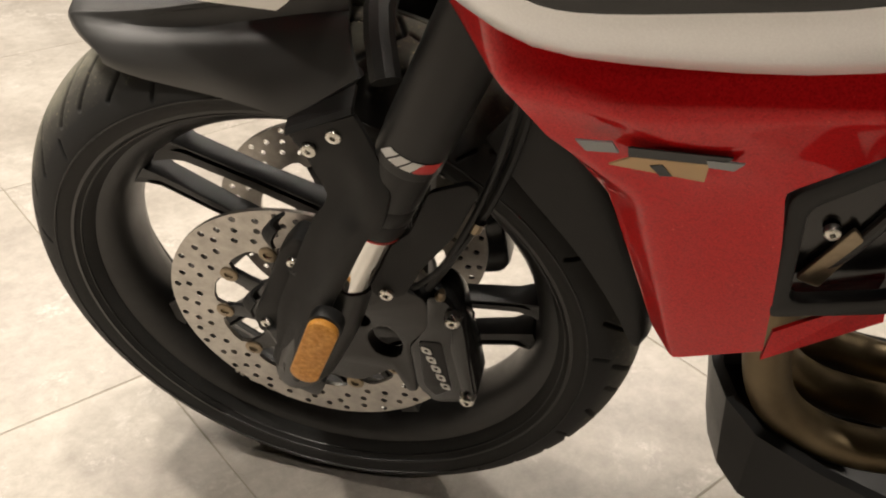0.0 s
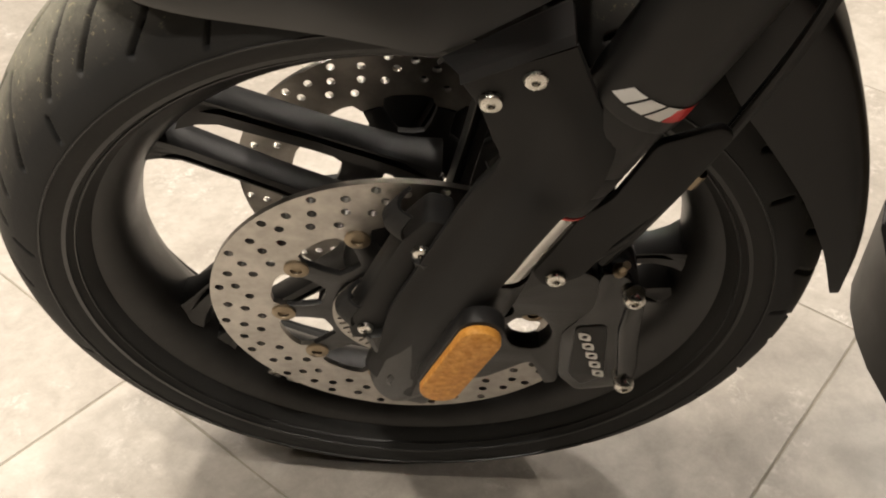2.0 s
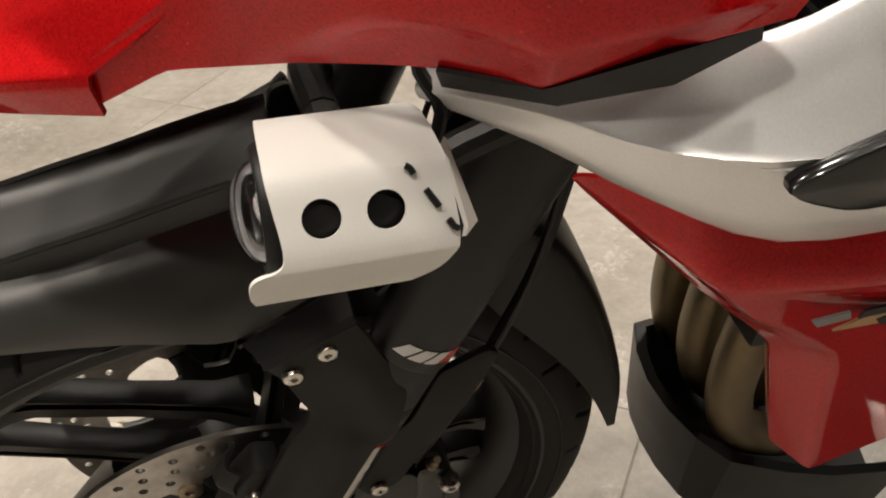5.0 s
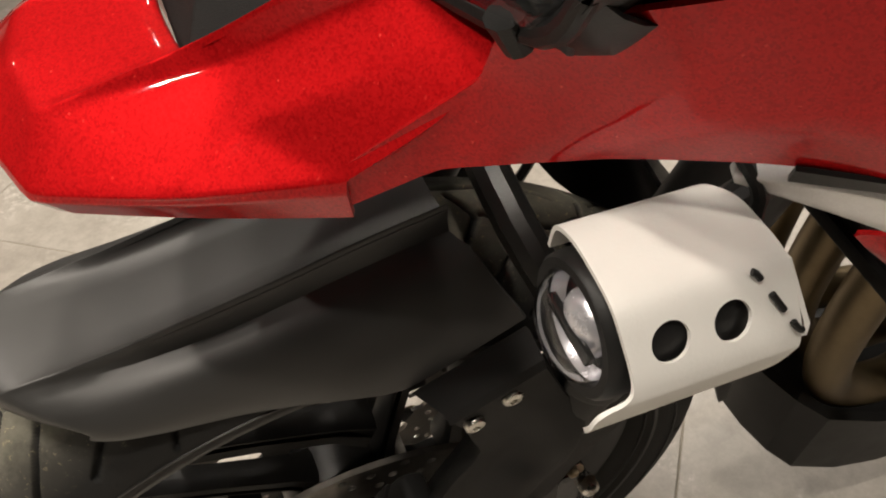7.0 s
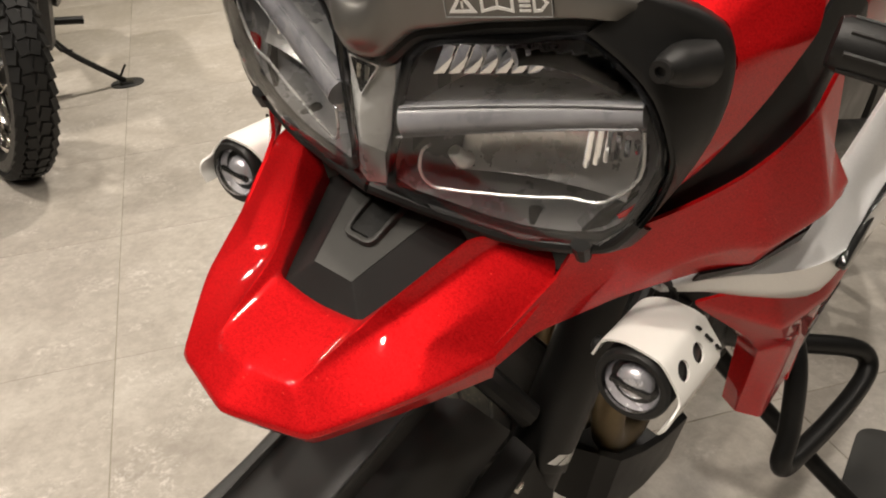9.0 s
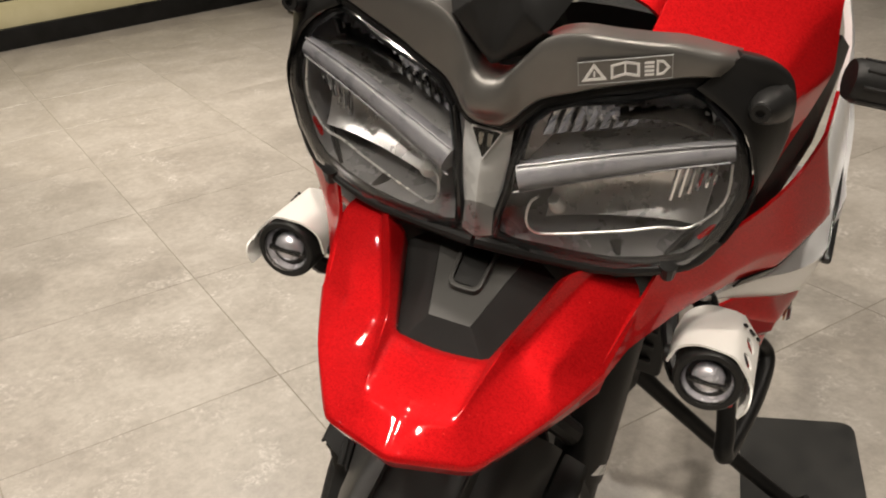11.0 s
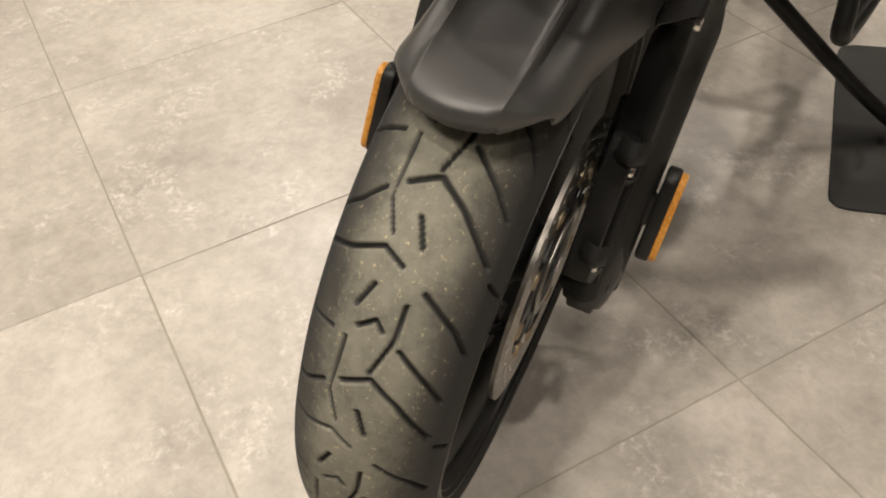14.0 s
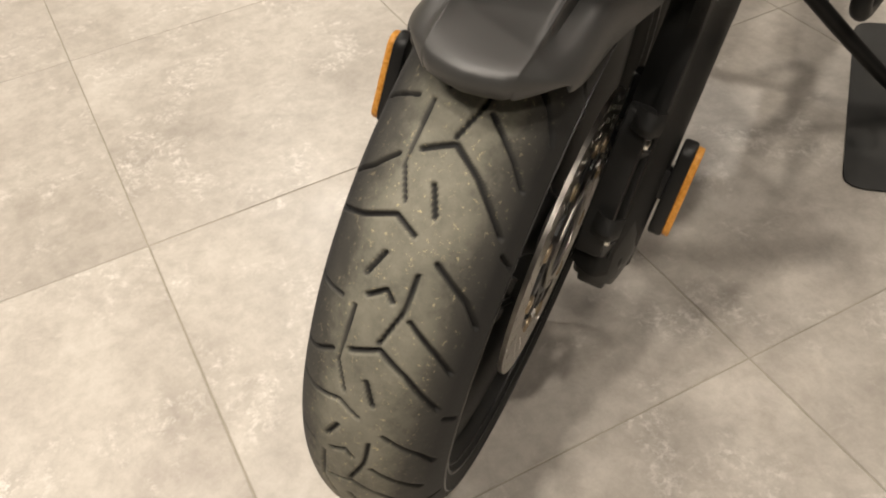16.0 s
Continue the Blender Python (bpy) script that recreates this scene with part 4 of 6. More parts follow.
oval = [(0.196, 0.856), (0.213, 0.844), (0.240, 0.839), (0.300, 0.847), (0.362, 0.859), (0.400, 0.880), (0.360, 0.900), (0.280, 0.888), (0.225, 0.870)]
both("oval_cap", plate([smooth2d(oval, 4)], -0.2575, 0.008, 0.002), GLOSSBLACK, bike, "gloss black oval trim in the silver panel")

# shade in the gap between red and silver, built as a black strip
gap_pts = {"a": (0.092, -0.190, 0.868), "b": (0.122, -0.214, 0.873), "c": (0.152, -0.2345, 0.897), "d": (0.184, -0.2340, 0.903), "e": (0.096, -0.186, 0.858), "f": (0.130, -0.211, 0.863), "g": (0.160, -0.231, 0.882), "h": (0.186, -0.2330, 0.897)}
both("shadow_strip", facets(gap_pts, ["a b f e", "b c g f", "c d h g"], 0.002), BLACK, bike, "black strip for the shade between red and silver panels")

# lower red panel with a grey and sand badge
low_pts = {"a": (0.158, -0.176, 0.796), "a2": (0.190, -0.218, 0.822), "b": (0.262, -0.236, 0.824), "c": (0.392, -0.240, 0.842), "d": (0.223, -0.214, 0.742), "e": (0.266, -0.218, 0.702),
           "f": (0.285, -0.240, 0.716), "g": (0.352, -0.244, 0.742), "h": (0.392, -0.240, 0.770), "i": (0.306, -0.214, 0.594), "j": (0.322, -0.236, 0.588), "k": (0.372, -0.238, 0.612),
           "l": (0.362, -0.240, 0.700), "r1": (0.204, -0.237, 0.777), "r2": (0.262, -0.254, 0.783), "r3": (0.390, -0.256, 0.803), "m": (0.276, -0.196, 0.700), "n": (0.314, -0.196, 0.596), "p": (0.226, -0.196, 0.742), "o": (0.230, -0.238, 0.752)}
both("lower_panel", cage(low_pts, ["a a2 r1", "a r1 o d", "a2 b r2 r1", "b c r3 r2", "r1 r2 g f o", "r2 r3 h g", "d o f e", "e f j i", "f g l", "f l k j", "e i n m", "d e m p"], 0.003, 10, 0.68, 0.85), RED, bike, "red lower side panel")
edge_pts = {"a": (0.372, -0.240, 0.606), "b": (0.430, -0.232, 0.648), "c": (0.428, -0.226, 0.664), "d": (0.374, -0.236, 0.628)}
both("panel_blade", facets(edge_pts, ["a b c d"], 0.004), RED, bike)
grille_loop = [(0.356, 0.735), (0.366, 0.642), (0.430, 0.662), (0.470, 0.720), (0.400, 0.775)]
mid_x, mid_z = [sum(p[k] for p in grille_loop) / 5 for k in (0, 1)]
hollow = [(mid_x + (x - mid_x) * 0.76, mid_z + (z - mid_z) * 0.76) for x, z in grille_loop]
grilles = both("side_grille", plate([round2d(grille_loop, 0.008), round2d(hollow, 0.008)], -0.234, 0.010, 0.002), BLACK, bike, "black frame round the side opening")
for sgn, frame_part in zip((-1, 1), grilles):
    part("inner_cover", plate([round2d([(mid_x + (x - mid_x) * 1.08, mid_z + (z - mid_z) * 1.08) for x, z in grille_loop], 0.01)], sgn * 0.215, 0.004), GLOSSBLACK, frame_part)
    part("inner_strut", tube([(0.385, sgn * 0.219, 0.660), (0.402, sgn * 0.220, 0.690), (0.420, sgn * 0.219, 0.735)], 0.004, 10, 3), CASTBLACK, frame_part)
    part("inner_bracket", plate([round2d([(0.378, 0.662), (0.392, 0.658), (0.406, 0.698), (0.398, 0.706)], 0.003)], sgn * 0.2215, 0.004, 0.001), BRASS, frame_part, "bronze-coloured bracket")
    for x, z in ((0.412, 0.736), (0.388, 0.700)):
        bolt((x, sgn * 0.219, z), (0, sgn, 0), 0.005, frame_part)
badge = None
for sgn in (-1, 1):
    bars = [([(0.246, 0.763), (0.264, 0.765), (0.268, 0.758), (0.252, 0.756)], DECALGREY), ([(0.272, 0.763), (0.322, 0.766), (0.318, 0.759), (0.273, 0.756)], DECALBLACK),
            ([(0.264, 0.748), (0.276, 0.757), (0.312, 0.759), (0.312, 0.745)], DECALGOLD), ([(0.284, 0.752), (0.290, 0.754), (0.296, 0.746), (0.290, 0.745)], DECALBLACK), ([(0.310, 0.762), (0.328, 0.763), (0.324, 0.757), (0.312, 0.757)], DECALGREY)]
    for k, (loop, mat) in enumerate(bars):
        bm = plate([loop], 0, 0.0012, turn=Matrix.Translation((0, sgn * (0.2500 + 0.0004 * (k > 2)), 0.757)) @ pose(0, 0, 0, -sgn * 11) @ Matrix.Translation((0, 0, -0.757)) @ pose(0, 0, 0, 90))
        if badge is None or k == 0:
            badge = part("badge", bm, mat, bike, "grey and sand coloured badge shapes")
        else:
            part("badge_stroke", bm, mat, badge)

# ---- headlamp ----


LENS_RIM = [(-0.0344, 0.0259, 1.0021), (-0.0333, 0.0375, 1.0159), (-0.0285, 0.0576, 1.0237), (-0.0205, 0.0879, 1.0312), (-0.0126, 0.1208, 1.0432), (-0.0042, 0.1406, 1.0315),
            (0.0039, 0.1574, 1.0158), (0.0114, 0.1683, 0.9930), (0.0171, 0.1724, 0.9696), (0.0208, 0.1630, 0.9337), (0.0203, 0.1465, 0.9088), (0.0078, 0.0983, 0.8957),
            (-0.0087, 0.0468, 0.8984), (-0.0230, 0.0130, 0.9080), (-0.0280, 0.0175, 0.9469), (-0.0315, 0.0195, 0.9703)]


def rings_mesh(rings, cap=True):
    bm = bmesh.new()
    loops = [[bm.verts.new(p) for p in r] for r in rings]
    n = len(rings[0])
    for a, b in zip(loops, loops[1:]):
        for i in range(n):
            bm.faces.new((a[i], a[(i + 1) % n], b[(i + 1) % n], b[i]))
    if cap:
        bm.faces.new(loops[-1])
    return bm


def lamp_unit(sgn):
    out = [Vector((x, sgn * y, z)) for x, y, z in LENS_RIM]
    mid = sum(out, Vector()) / len(out)
    ahead = Vector((-0.94, sgn * 0.29, -0.17))

    def ring(shrink, deep):
        return [mid + (p - mid) * shrink - ahead * deep for p in out]
    bowl = part("headlamp", rings_mesh([ring(1.0, 0.0), ring(0.985, 0.006), ring(0.93, 0.040), ring(0.80, 0.062)]), LAMPDARK, bike, "twin headlamp unit with clear lens", 40)
    line = ring(0.975, 0.003)
    part("lamp_rim", tube(line + [line[0]], 0.0036, 8, 2), GLOSSBLACK, bowl, "black rim inside the lens")
    # lens: a shallow dome with a turned-in edge
    lens = part("lens", rings_mesh([ring(1.0, 0.001), ring(0.992, -0.004), ring(0.97, -0.0062), ring(0.85, -0.0082), ring(0.6, -0.0098), ring(0.3, -0.0108)]), GLASS, bowl, "clear lamp lens", 60)
    lens.visible_shadow = False
    # upper chamber: fluted chrome band along the top, dark eyelid, dark back
    up = []
    for k in range(4):
        up.append([(-0.008 + 0.20 * (0.002 * j) + 0.010 * k / 3 + 0.0028 * math.cos(math.tau * j / 5), sgn * (0.056 + 0.085 * j / 50), 1.015 - 0.014 * k / 3 + 0.014 * j / 50) for j in range(51)])
    part("upper_reflector", shell(up, 0.0012), MIRROR, bowl, "fluted chrome upper reflector")
    part("eyelid", shell([[(0.010 + 0.022 * w - 0.014 * math.sin(math.pi * j / 10), sgn * (0.060 + 0.080 * j / 10), 0.994 + 0.014 * j / 10 + 0.0155 * math.sin(math.pi * j / 10) * (1 - 0.2 * w)) for j in range(11)] for w in (0, 0.5, 1)], 0.002, 2), GLOSSBLACK, bowl, "dark arched lid")
    back = [[(0.004 + 0.00019 * 1000 * (0.0135 * j) / 1.6 + (0.0045 if j % 2 else -0.002) + 0.012 * h, sgn * (0.034 + 0.0125 * j), 0.986 + 0.0042 * j + (0.024 + 0.0008 * j) * h) for j in range(10)] for h in (0, 0.5, 1)]
    part("upper_back", shell(back, 0.0012), LINING, bowl, "faceted chrome back of the upper chamber", 10)
    for k in range(7):
        x0, y0, z0 = -0.016 + 0.0030 * k, 0.034 + 0.0085 * k, 0.990 + 0.0022 * k
        part("chrome_fin", facets({"a": (x0, sgn * y0, z0), "b": (x0 + 0.004, sgn * (y0 + 0.005), z0 + 0.001), "c": (x0 + 0.010, sgn * (y0 + 0.012), z0 + 0.018), "d": (x0 + 0.002, sgn * (y0 + 0.004), z0 + 0.019)}, ["a b c d"], 0.0012), MIRROR, bowl)
    # daytime light bar with bright edges, deeper towards the keel
    spine = [(-0.0255, sgn * 0.024, 0.9600), (-0.0120, sgn * 0.072, 0.9765), (0.0000, sgn * 0.118, 0.9915), (0.0085, sgn * 0.1560, 1.0030)]
    part("light_bar", tube(spine, [0.0110, 0.0096, 0.0084, 0.0072], 14, 5), SMOKE, bowl, "grey daytime light bar")
    part("bar_edge", tube([(x - 0.0060, y, z + h) for (x, y, z), h in zip(spine, (0.0098, 0.0086, 0.0076, 0.0066))], 0.0010, 6, 5), SMOKE, bowl)
    part("bar_edge", tube([(x - 0.0062, y, z - h) for (x, y, z), h in zip(spine, (0.0098, 0.0086, 0.0076, 0.0066))], 0.0008, 6, 5), SMOKE, bowl)
    shelf = facets({"a": (-0.024, sgn * 0.028, 0.972), "b": (0.008, sgn * 0.156, 1.009), "c": (0.046, sgn * 0.140, 1.004), "d": (0.022, sgn * 0.034, 0.978)}, ["a b c d"], 0.002)
    part("shelf", shelf, LINING, bowl, "satin silver shelf")
    # lower chamber: satin box reflector, upright flutes at its outer end, pale bulb shield
    lo = []
    for k in range(9):
        f = k / 8
        lo.append([(0.002 + 0.20 * (0.0085 * j) + 0.030 * math.sin(math.pi * min(max(0.06 + 0.88 * j / 14, 0), 1)) ** 0.5 * math.sin(math.pi * (0.12 + 0.76 * f)) ** 0.6, sgn * (0.042 + 0.107 * j / 14), 0.966 + 0.022 * j / 14 - (0.047 + 0.008 * j / 14) * f) for j in range(15)])
    part("lower_reflector", shell(lo, 0.0012, 2), LINING, bowl, "satin silver lower reflector")
    for k in range(6):
        part("reflector_fin", tube([(0.016 + 0.0012 * k, sgn * (0.1245 + 0.0052 * k), 0.984 - 0.001 * k), (0.021 + 0.0014 * k, sgn * (0.1235 + 0.0052 * k), 0.952 + 0.0035 * k)], 0.0019, 8, 2), MIRROR, bowl)
    part("bulb_shield", tube([(-0.0040, sgn * 0.0475, 0.9400), (0.002, sgn * 0.0500, 0.9330), (0.010, sgn * 0.0500, 0.9290)], [0.0045, 0.0058, 0.0050], 12, 3), DECALWHITE, bowl)
    trim = [(-0.0150, 0.0400, 0.9470), (-0.0152, 0.0345, 0.9400), (-0.0135, 0.0335, 0.9260), (-0.0095, 0.0385, 0.9165), (-0.0045, 0.0516, 0.9155), (0.0075, 0.0972, 0.9262), (0.0135, 0.1226, 0.9345), (0.0185, 0.1425, 0.9385), (0.0205, 0.1590, 0.9619), (0.0135, 0.1572, 0.9930)]
    part("trim_line", tube([(x - 0.004, sgn * y, z) for x, y, z in trim], 0.0011, 6, 4), LINING, bowl, "thin bright trim line")
    return bowl


for sgn in (-1, 1):
    lamp_unit(sgn)

# brow over the lamps: a satin moulding that dips into a snout between them, with a bevelled lower rim
brow_rim = [(-0.0400, 0.0, 0.9985), (-0.0392, 0.0100, 0.9998), (-0.0385, 0.0165, 1.0040), (-0.0380, 0.0235, 1.0125), (-0.0365, 0.0328, 1.0219), (-0.0330, 0.0509, 1.0292), (-0.0280, 0.0704, 1.0367), (-0.0215, 0.0964, 1.0445), (-0.0165, 0.1156, 1.0503), (-0.0110, 0.1300, 1.0525), (0.0050, 0.1380, 1.0500)]
brow_top = [(-0.0470, 0.0, 1.0300), (-0.0468, 0.0070, 1.0310), (-0.0460, 0.0125, 1.0360), (-0.0450, 0.0190, 1.0450), (-0.0430, 0.0310, 1.0600), (-0.0395, 0.0479, 1.0663), (-0.0340, 0.0680, 1.0665), (-0.0265, 0.0920, 1.0672), (-0.0205, 0.1090, 1.0680), (-0.0125, 0.1310, 1.0650), (0.0050, 0.1430, 1.0600)]
brow_rows = []
for (rx, ry, rz), (tx, ty, tz) in zip(brow_rim, brow_top):
    r, t = Vector((rx, -ry, rz)), Vector((tx, -ty, tz))
    snout = max(0.0, 1 - (ry / 0.024) ** 2)
    fwd = Vector((-0.0045 - 0.0075 * snout, 0, 0.001))
    r = r + Vector((-0.0030 * snout, 0, 0))
    brow_rows.append([r + Vector((0.012 + 0.003 * snout, 0, -0.002)), r + Vector((0.001, 0, -0.0005)), r + Vector((-0.0028, 0, 0.0012)), r * 0.86 + t * 0.14 + Vector((-0.0036, 0, 0)), r * 0.55 + t * 0.45 + fwd, t + fwd * 0.6, t + Vector((0.004, 0, 0.003)), t + Vector((0.022, 0, 0.004))])
brow_rows = [[Vector((p.x, -p.y, p.z)) for p in row] for row in brow_rows[:0:-1]] + brow_rows
bezel = part("headlamp_bezel", shell(brow_rows, 0.0025, 3), MASK, bike, "dark grey headlamp bezel", 50)
# black tube added to darken the reflecting gap under the brow
gasket = [(x + 0.0075, y, z - 0.0030) for x, y, z in brow_rim[:-1]]
part("gasket", tube([(x, -y, z) for x, y, z in gasket[:0:-1]] + gasket, 0.0058, 10, 3), BLACK, bezel, "black filler added to darken the gap between brow and lens")
# cheeks outside the lamps, and the black lip under the lens
for sgn in (-1, 1):
    inner = [(-0.0120, 0.1225, 1.0450), (-0.0040, 0.1420, 1.0335), (0.0045, 0.1592, 1.0172), (0.0122, 0.1704, 0.9936), (0.0180, 0.1746, 0.9692), (0.0216, 0.1650, 0.9322), (0.0208, 0.1475, 0.9070)]
    outer = [(0.0020, 0.1440, 1.0660), (0.0180, 0.1640, 1.0610), (0.0340, 0.1800, 1.0470), (0.0410, 0.1865, 1.0200), (0.0415, 0.1840, 0.9850), (0.0370, 0.1700, 0.9400), (0.0310, 0.1480, 0.8960)]
    rows = []
    for a, b in zip(inner, outer):
        a, b = Vector((a[0], sgn * a[1], a[2])), Vector((b[0], sgn * b[1], b[2]))
        rows.append([a + Vector((0.010, 0, 0)), a, a + Vector((-0.0035, sgn * 0.0015, 0)), a * 0.66 + b * 0.34 + Vector((-0.0035, 0, 0)), a * 0.3 + b * 0.7 + Vector((-0.0015, 0, 0)), b, b + Vector((0.012, -sgn * 0.004, 0))])
    part("cheek", shell(rows, 0.0025, 3), BLACK, bezel, "satin black cheek beside the lens", 50)
    lip = [Vector((x, sgn * y, z)) for x, y, z in LENS_RIM[9:13]] + [Vector((-0.0235, 0.0, 0.9040))]
    part("lower_lip", tube([p + Vector((0.0008, 0, -0.0030)) for p in lip], [0.0040, 0.0048, 0.0052, 0.0052, 0.0052], 10, 4), BLACK, bezel, "black lip under the lens")
    skirt = [[p + Vector((0.004, 0, -0.004)) for p in lip], [p + Vector((0.020, 0, -0.016)) for p in lip], [p + Vector((0.050, 0, -0.020)) for p in lip]]
    part("under_tray", shell(skirt, 0.002, 3), BLACK, bezel)
# clear keel over a pale grey block between the lamps
keel = {"a": (-0.0405, 0, 0.998), "b": (-0.0360, -0.0180, 1.001), "c": (-0.0330, -0.0170, 0.970), "d": (-0.0440, 0.0, 0.962), "e": (-0.0270, -0.0130, 0.930), "f": (-0.0400, 0.0, 0.938), "b2": (-0.0360, 0.0180, 1.001), "c2": (-0.0330, 0.0170, 0.970), "e2": (-0.0270, 0.0130, 0.930), "g": (-0.0250, -0.0130, 0.9080), "g2": (-0.0250, 0.0130, 0.9080), "h": (-0.0300, 0.0, 0.9060)}
back = {k: (x + 0.007, y * 0.92, z) for k, (x, y, z) in keel.items()}
part("keel", cage(back, ["a b c d", "a d c2 b2", "d c e f", "d f e2 c2"], 0.002, 12, 0.6), SMOKEPALE, bezel, "pale grey keel between the lamps")
part("chin", cage(back, ["f e g h", "f h g2 e2"], 0.002, 12, 0.6), LAMPDARK, bezel)
glass_keel = part("keel_glass", cage(keel, ["a b c d", "a d c2 b2", "d c e f", "d f e2 c2", "f e g h", "f h g2 e2"], 0.0, 12, 0.5), GLASS, bezel, "clear lens over the keel")
glass_keel.data.flip_normals()
glass_keel.visible_shadow = False
emblem_turn = Matrix.Translation((-0.0385, -0.001, 0.9850)) @ pose(0, 0, 0, 0, 2, 0) @ pose(0, 0, 0, 90, 0, -90)
emblem = part("emblem", plate([round2d([(-0.0105, 0.0085), (0.0105, 0.0085), (0.0, -0.0125)], 0.002)], 0, 0.0016, turn=emblem_turn), GLOSSBLACK, bezel, "dark triangular emblem plate with a pale rim")
part("emblem_rim", plate([round2d([(-0.0115, 0.0095), (0.0115, 0.0095), (0.0, -0.0140)], 0.002), round2d([(-0.0102, 0.0083), (0.0102, 0.0083), (0.0, -0.0122)], 0.002)], 0, 0.0024, turn=emblem_turn), SMOKEPALE, emblem)
for x0 in (-0.0048, 0.0014):
    part("emblem_bar", plate([[(x0, 0.006), (x0 + 0.0036, 0.006), (x0 + 0.0030, -0.003), (x0 + 0.0008, -0.003)]], 0, 0.0024, turn=emblem_turn), BOLT, emblem)
for sgn in (-1, 1):
    part("lamp_boss", tube([(-0.006, sgn * 0.164, 1.036), (-0.001, sgn * 0.1645, 1.036), (0.008, sgn * 0.167, 1.036), (0.026, sgn * 0.171, 1.034)], [0.0060, 0.0085, 0.0115, 0.0140], 18, 4), BLACK, bezel)
    part("lug", tube([(0.014, sgn * 0.135, 0.906), (0.020, sgn * 0.136, 0.893)], [0.0070, 0.0050], 10, 2), BLACK, bezel)
    part("screw", lathe([(0, 0), (0.006, 0), (0.006, -0.004), (0.003, -0.004), (0.003, -0.001), (0, -0.001)], (-0.006, sgn * 0.164, 1.0365), (1, 0, 0), 12), BLACK, bezel)
# warning label with three pale pictograms on the brow


def on_brow(u, v, lift=0.0):
    a, b = Vector((-0.0395, -0.0500, 1.0452)), Vector((-0.0218, -0.1080, 1.0595))
    d = (b - a).normalized()
    up = (Vector((-0.0365, -0.0680, 1.0660)) - Vector((-0.0310, -0.0704, 1.0380))).normalized()
    up = (up - d * up.dot(d)).normalized()
    n = up.cross(d).normalized()
    if n.x > 0:
        n = -n
    return a + d * (u - 0.026) + up * v + n * (0.0036 + lift), d, up, n


def brow_plate(loop, lift):
    o, d, up, n = on_brow(0, 0, lift)
    m = Matrix(((d.x, up.x, n.x, o.x), (d.y, up.y, n.y, o.y), (d.z, up.z, n.z, o.z), (0, 0, 0, 1))) @ Matrix.Diagonal((1.10, 1.05, 1, 1))
    return plate(loop, 0, 0.0006, turn=m)


sticker = part("warning_label", brow_plate([[(0.026, -0.0075), (0.078, -0.0075), (0.078, 0.0075), (0.026, 0.0075)]], 0.0), MASK, bezel, "warning label with triangle, book and lamp pictograms")
part("label_border", brow_plate([[(0.026, -0.0075), (0.078, -0.0075), (0.078, 0.0075), (0.026, 0.0075)], [(0.0264, -0.0071), (0.0776, -0.0071), (0.0776, 0.0071), (0.0264, 0.0071)]], 0.0006), DECALGREY, sticker)
part("pictogram", brow_plate([[(0.028, -0.005), (0.042, -0.005), (0.035, 0.0062)], [(0.031, -0.0034), (0.039, -0.0034), (0.035, 0.0030)]], 0.0006), DECALWHITE, sticker)
part("pictogram", brow_plate([[(0.0345, -0.0026), (0.0355, -0.0026), (0.0355, 0.001), (0.0345, 0.001)]], 0.0006), DECALWHITE, sticker)
part("pictogram", brow_plate([[(0.044, -0.005), (0.052, -0.003), (0.060, -0.005), (0.060, 0.004), (0.052, 0.006), (0.044, 0.004)], [(0.0455, -0.0032), (0.0515, -0.0014), (0.0515, 0.0044), (0.0455, 0.003)], [(0.0585, -0.0032), (0.0525, -0.0014), (0.0525, 0.0044), (0.0585, 0.003)]], 0.0006), DECALWHITE, sticker)
part("pictogram", brow_plate([[(0.069, -0.005), (0.073, -0.0045), (0.0765, 0.0), (0.073, 0.0045), (0.069, 0.005)], [(0.0703, -0.0035), (0.0725, -0.003), (0.0748, 0.0), (0.0725, 0.003), (0.0703, 0.0035)]], 0.0006), DECALWHITE, sticker)
for k in range(4):
    part("pictogram", brow_plate([[(0.0625, -0.0046 + 0.0025 * k), (0.0678, -0.0046 + 0.0025 * k), (0.0678, -0.0032 + 0.0025 * k), (0.0625, -0.0032 + 0.0025 * k)]], 0.0006), DECALWHITE, sticker)
# nose and screen foot above the keel
nose = {"a": (-0.051, 0.0, 1.040), "b": (-0.048, -0.028, 1.066), "b2": (-0.048, 0.028, 1.066), "c": (-0.018, -0.050, 1.105), "c2": (-0.018, 0.050, 1.105), "d": (-0.040, 0.0, 1.105), "e": (-0.054, -0.018, 1.078), "e2": (-0.054, 0.018, 1.078),
        "g": (-0.020, -0.040, 1.056), "g2": (-0.020, 0.040, 1.056), "h": (-0.020, 0.0, 1.036)}
part("screen_foot", facets(nose, ["a b e", "a e d", "a e2 b2", "a d e2", "b c d e", "b2 e2 d c2", "a h g b", "a b2 g2 h"], 0.004, 0.003), BLACK, bike, "black foot of the windscreen")
scr = [[(-0.028 + 0.02 * abs(j), 0.055 * j, 1.100), (0.02 + 0.02 * abs(j), 0.065 * j, 1.20), (0.10 + 0.02 * abs(j), 0.070 * j, 1.34)] for j in (-2, -1, 0, 1, 2)]
screen = part("windscreen", shell(scr, 0.003, 3), GLASS, bike, "clear windscreen")
screen.visible_shadow = False

# ---- auxiliary lamps in white folded shrouds ----


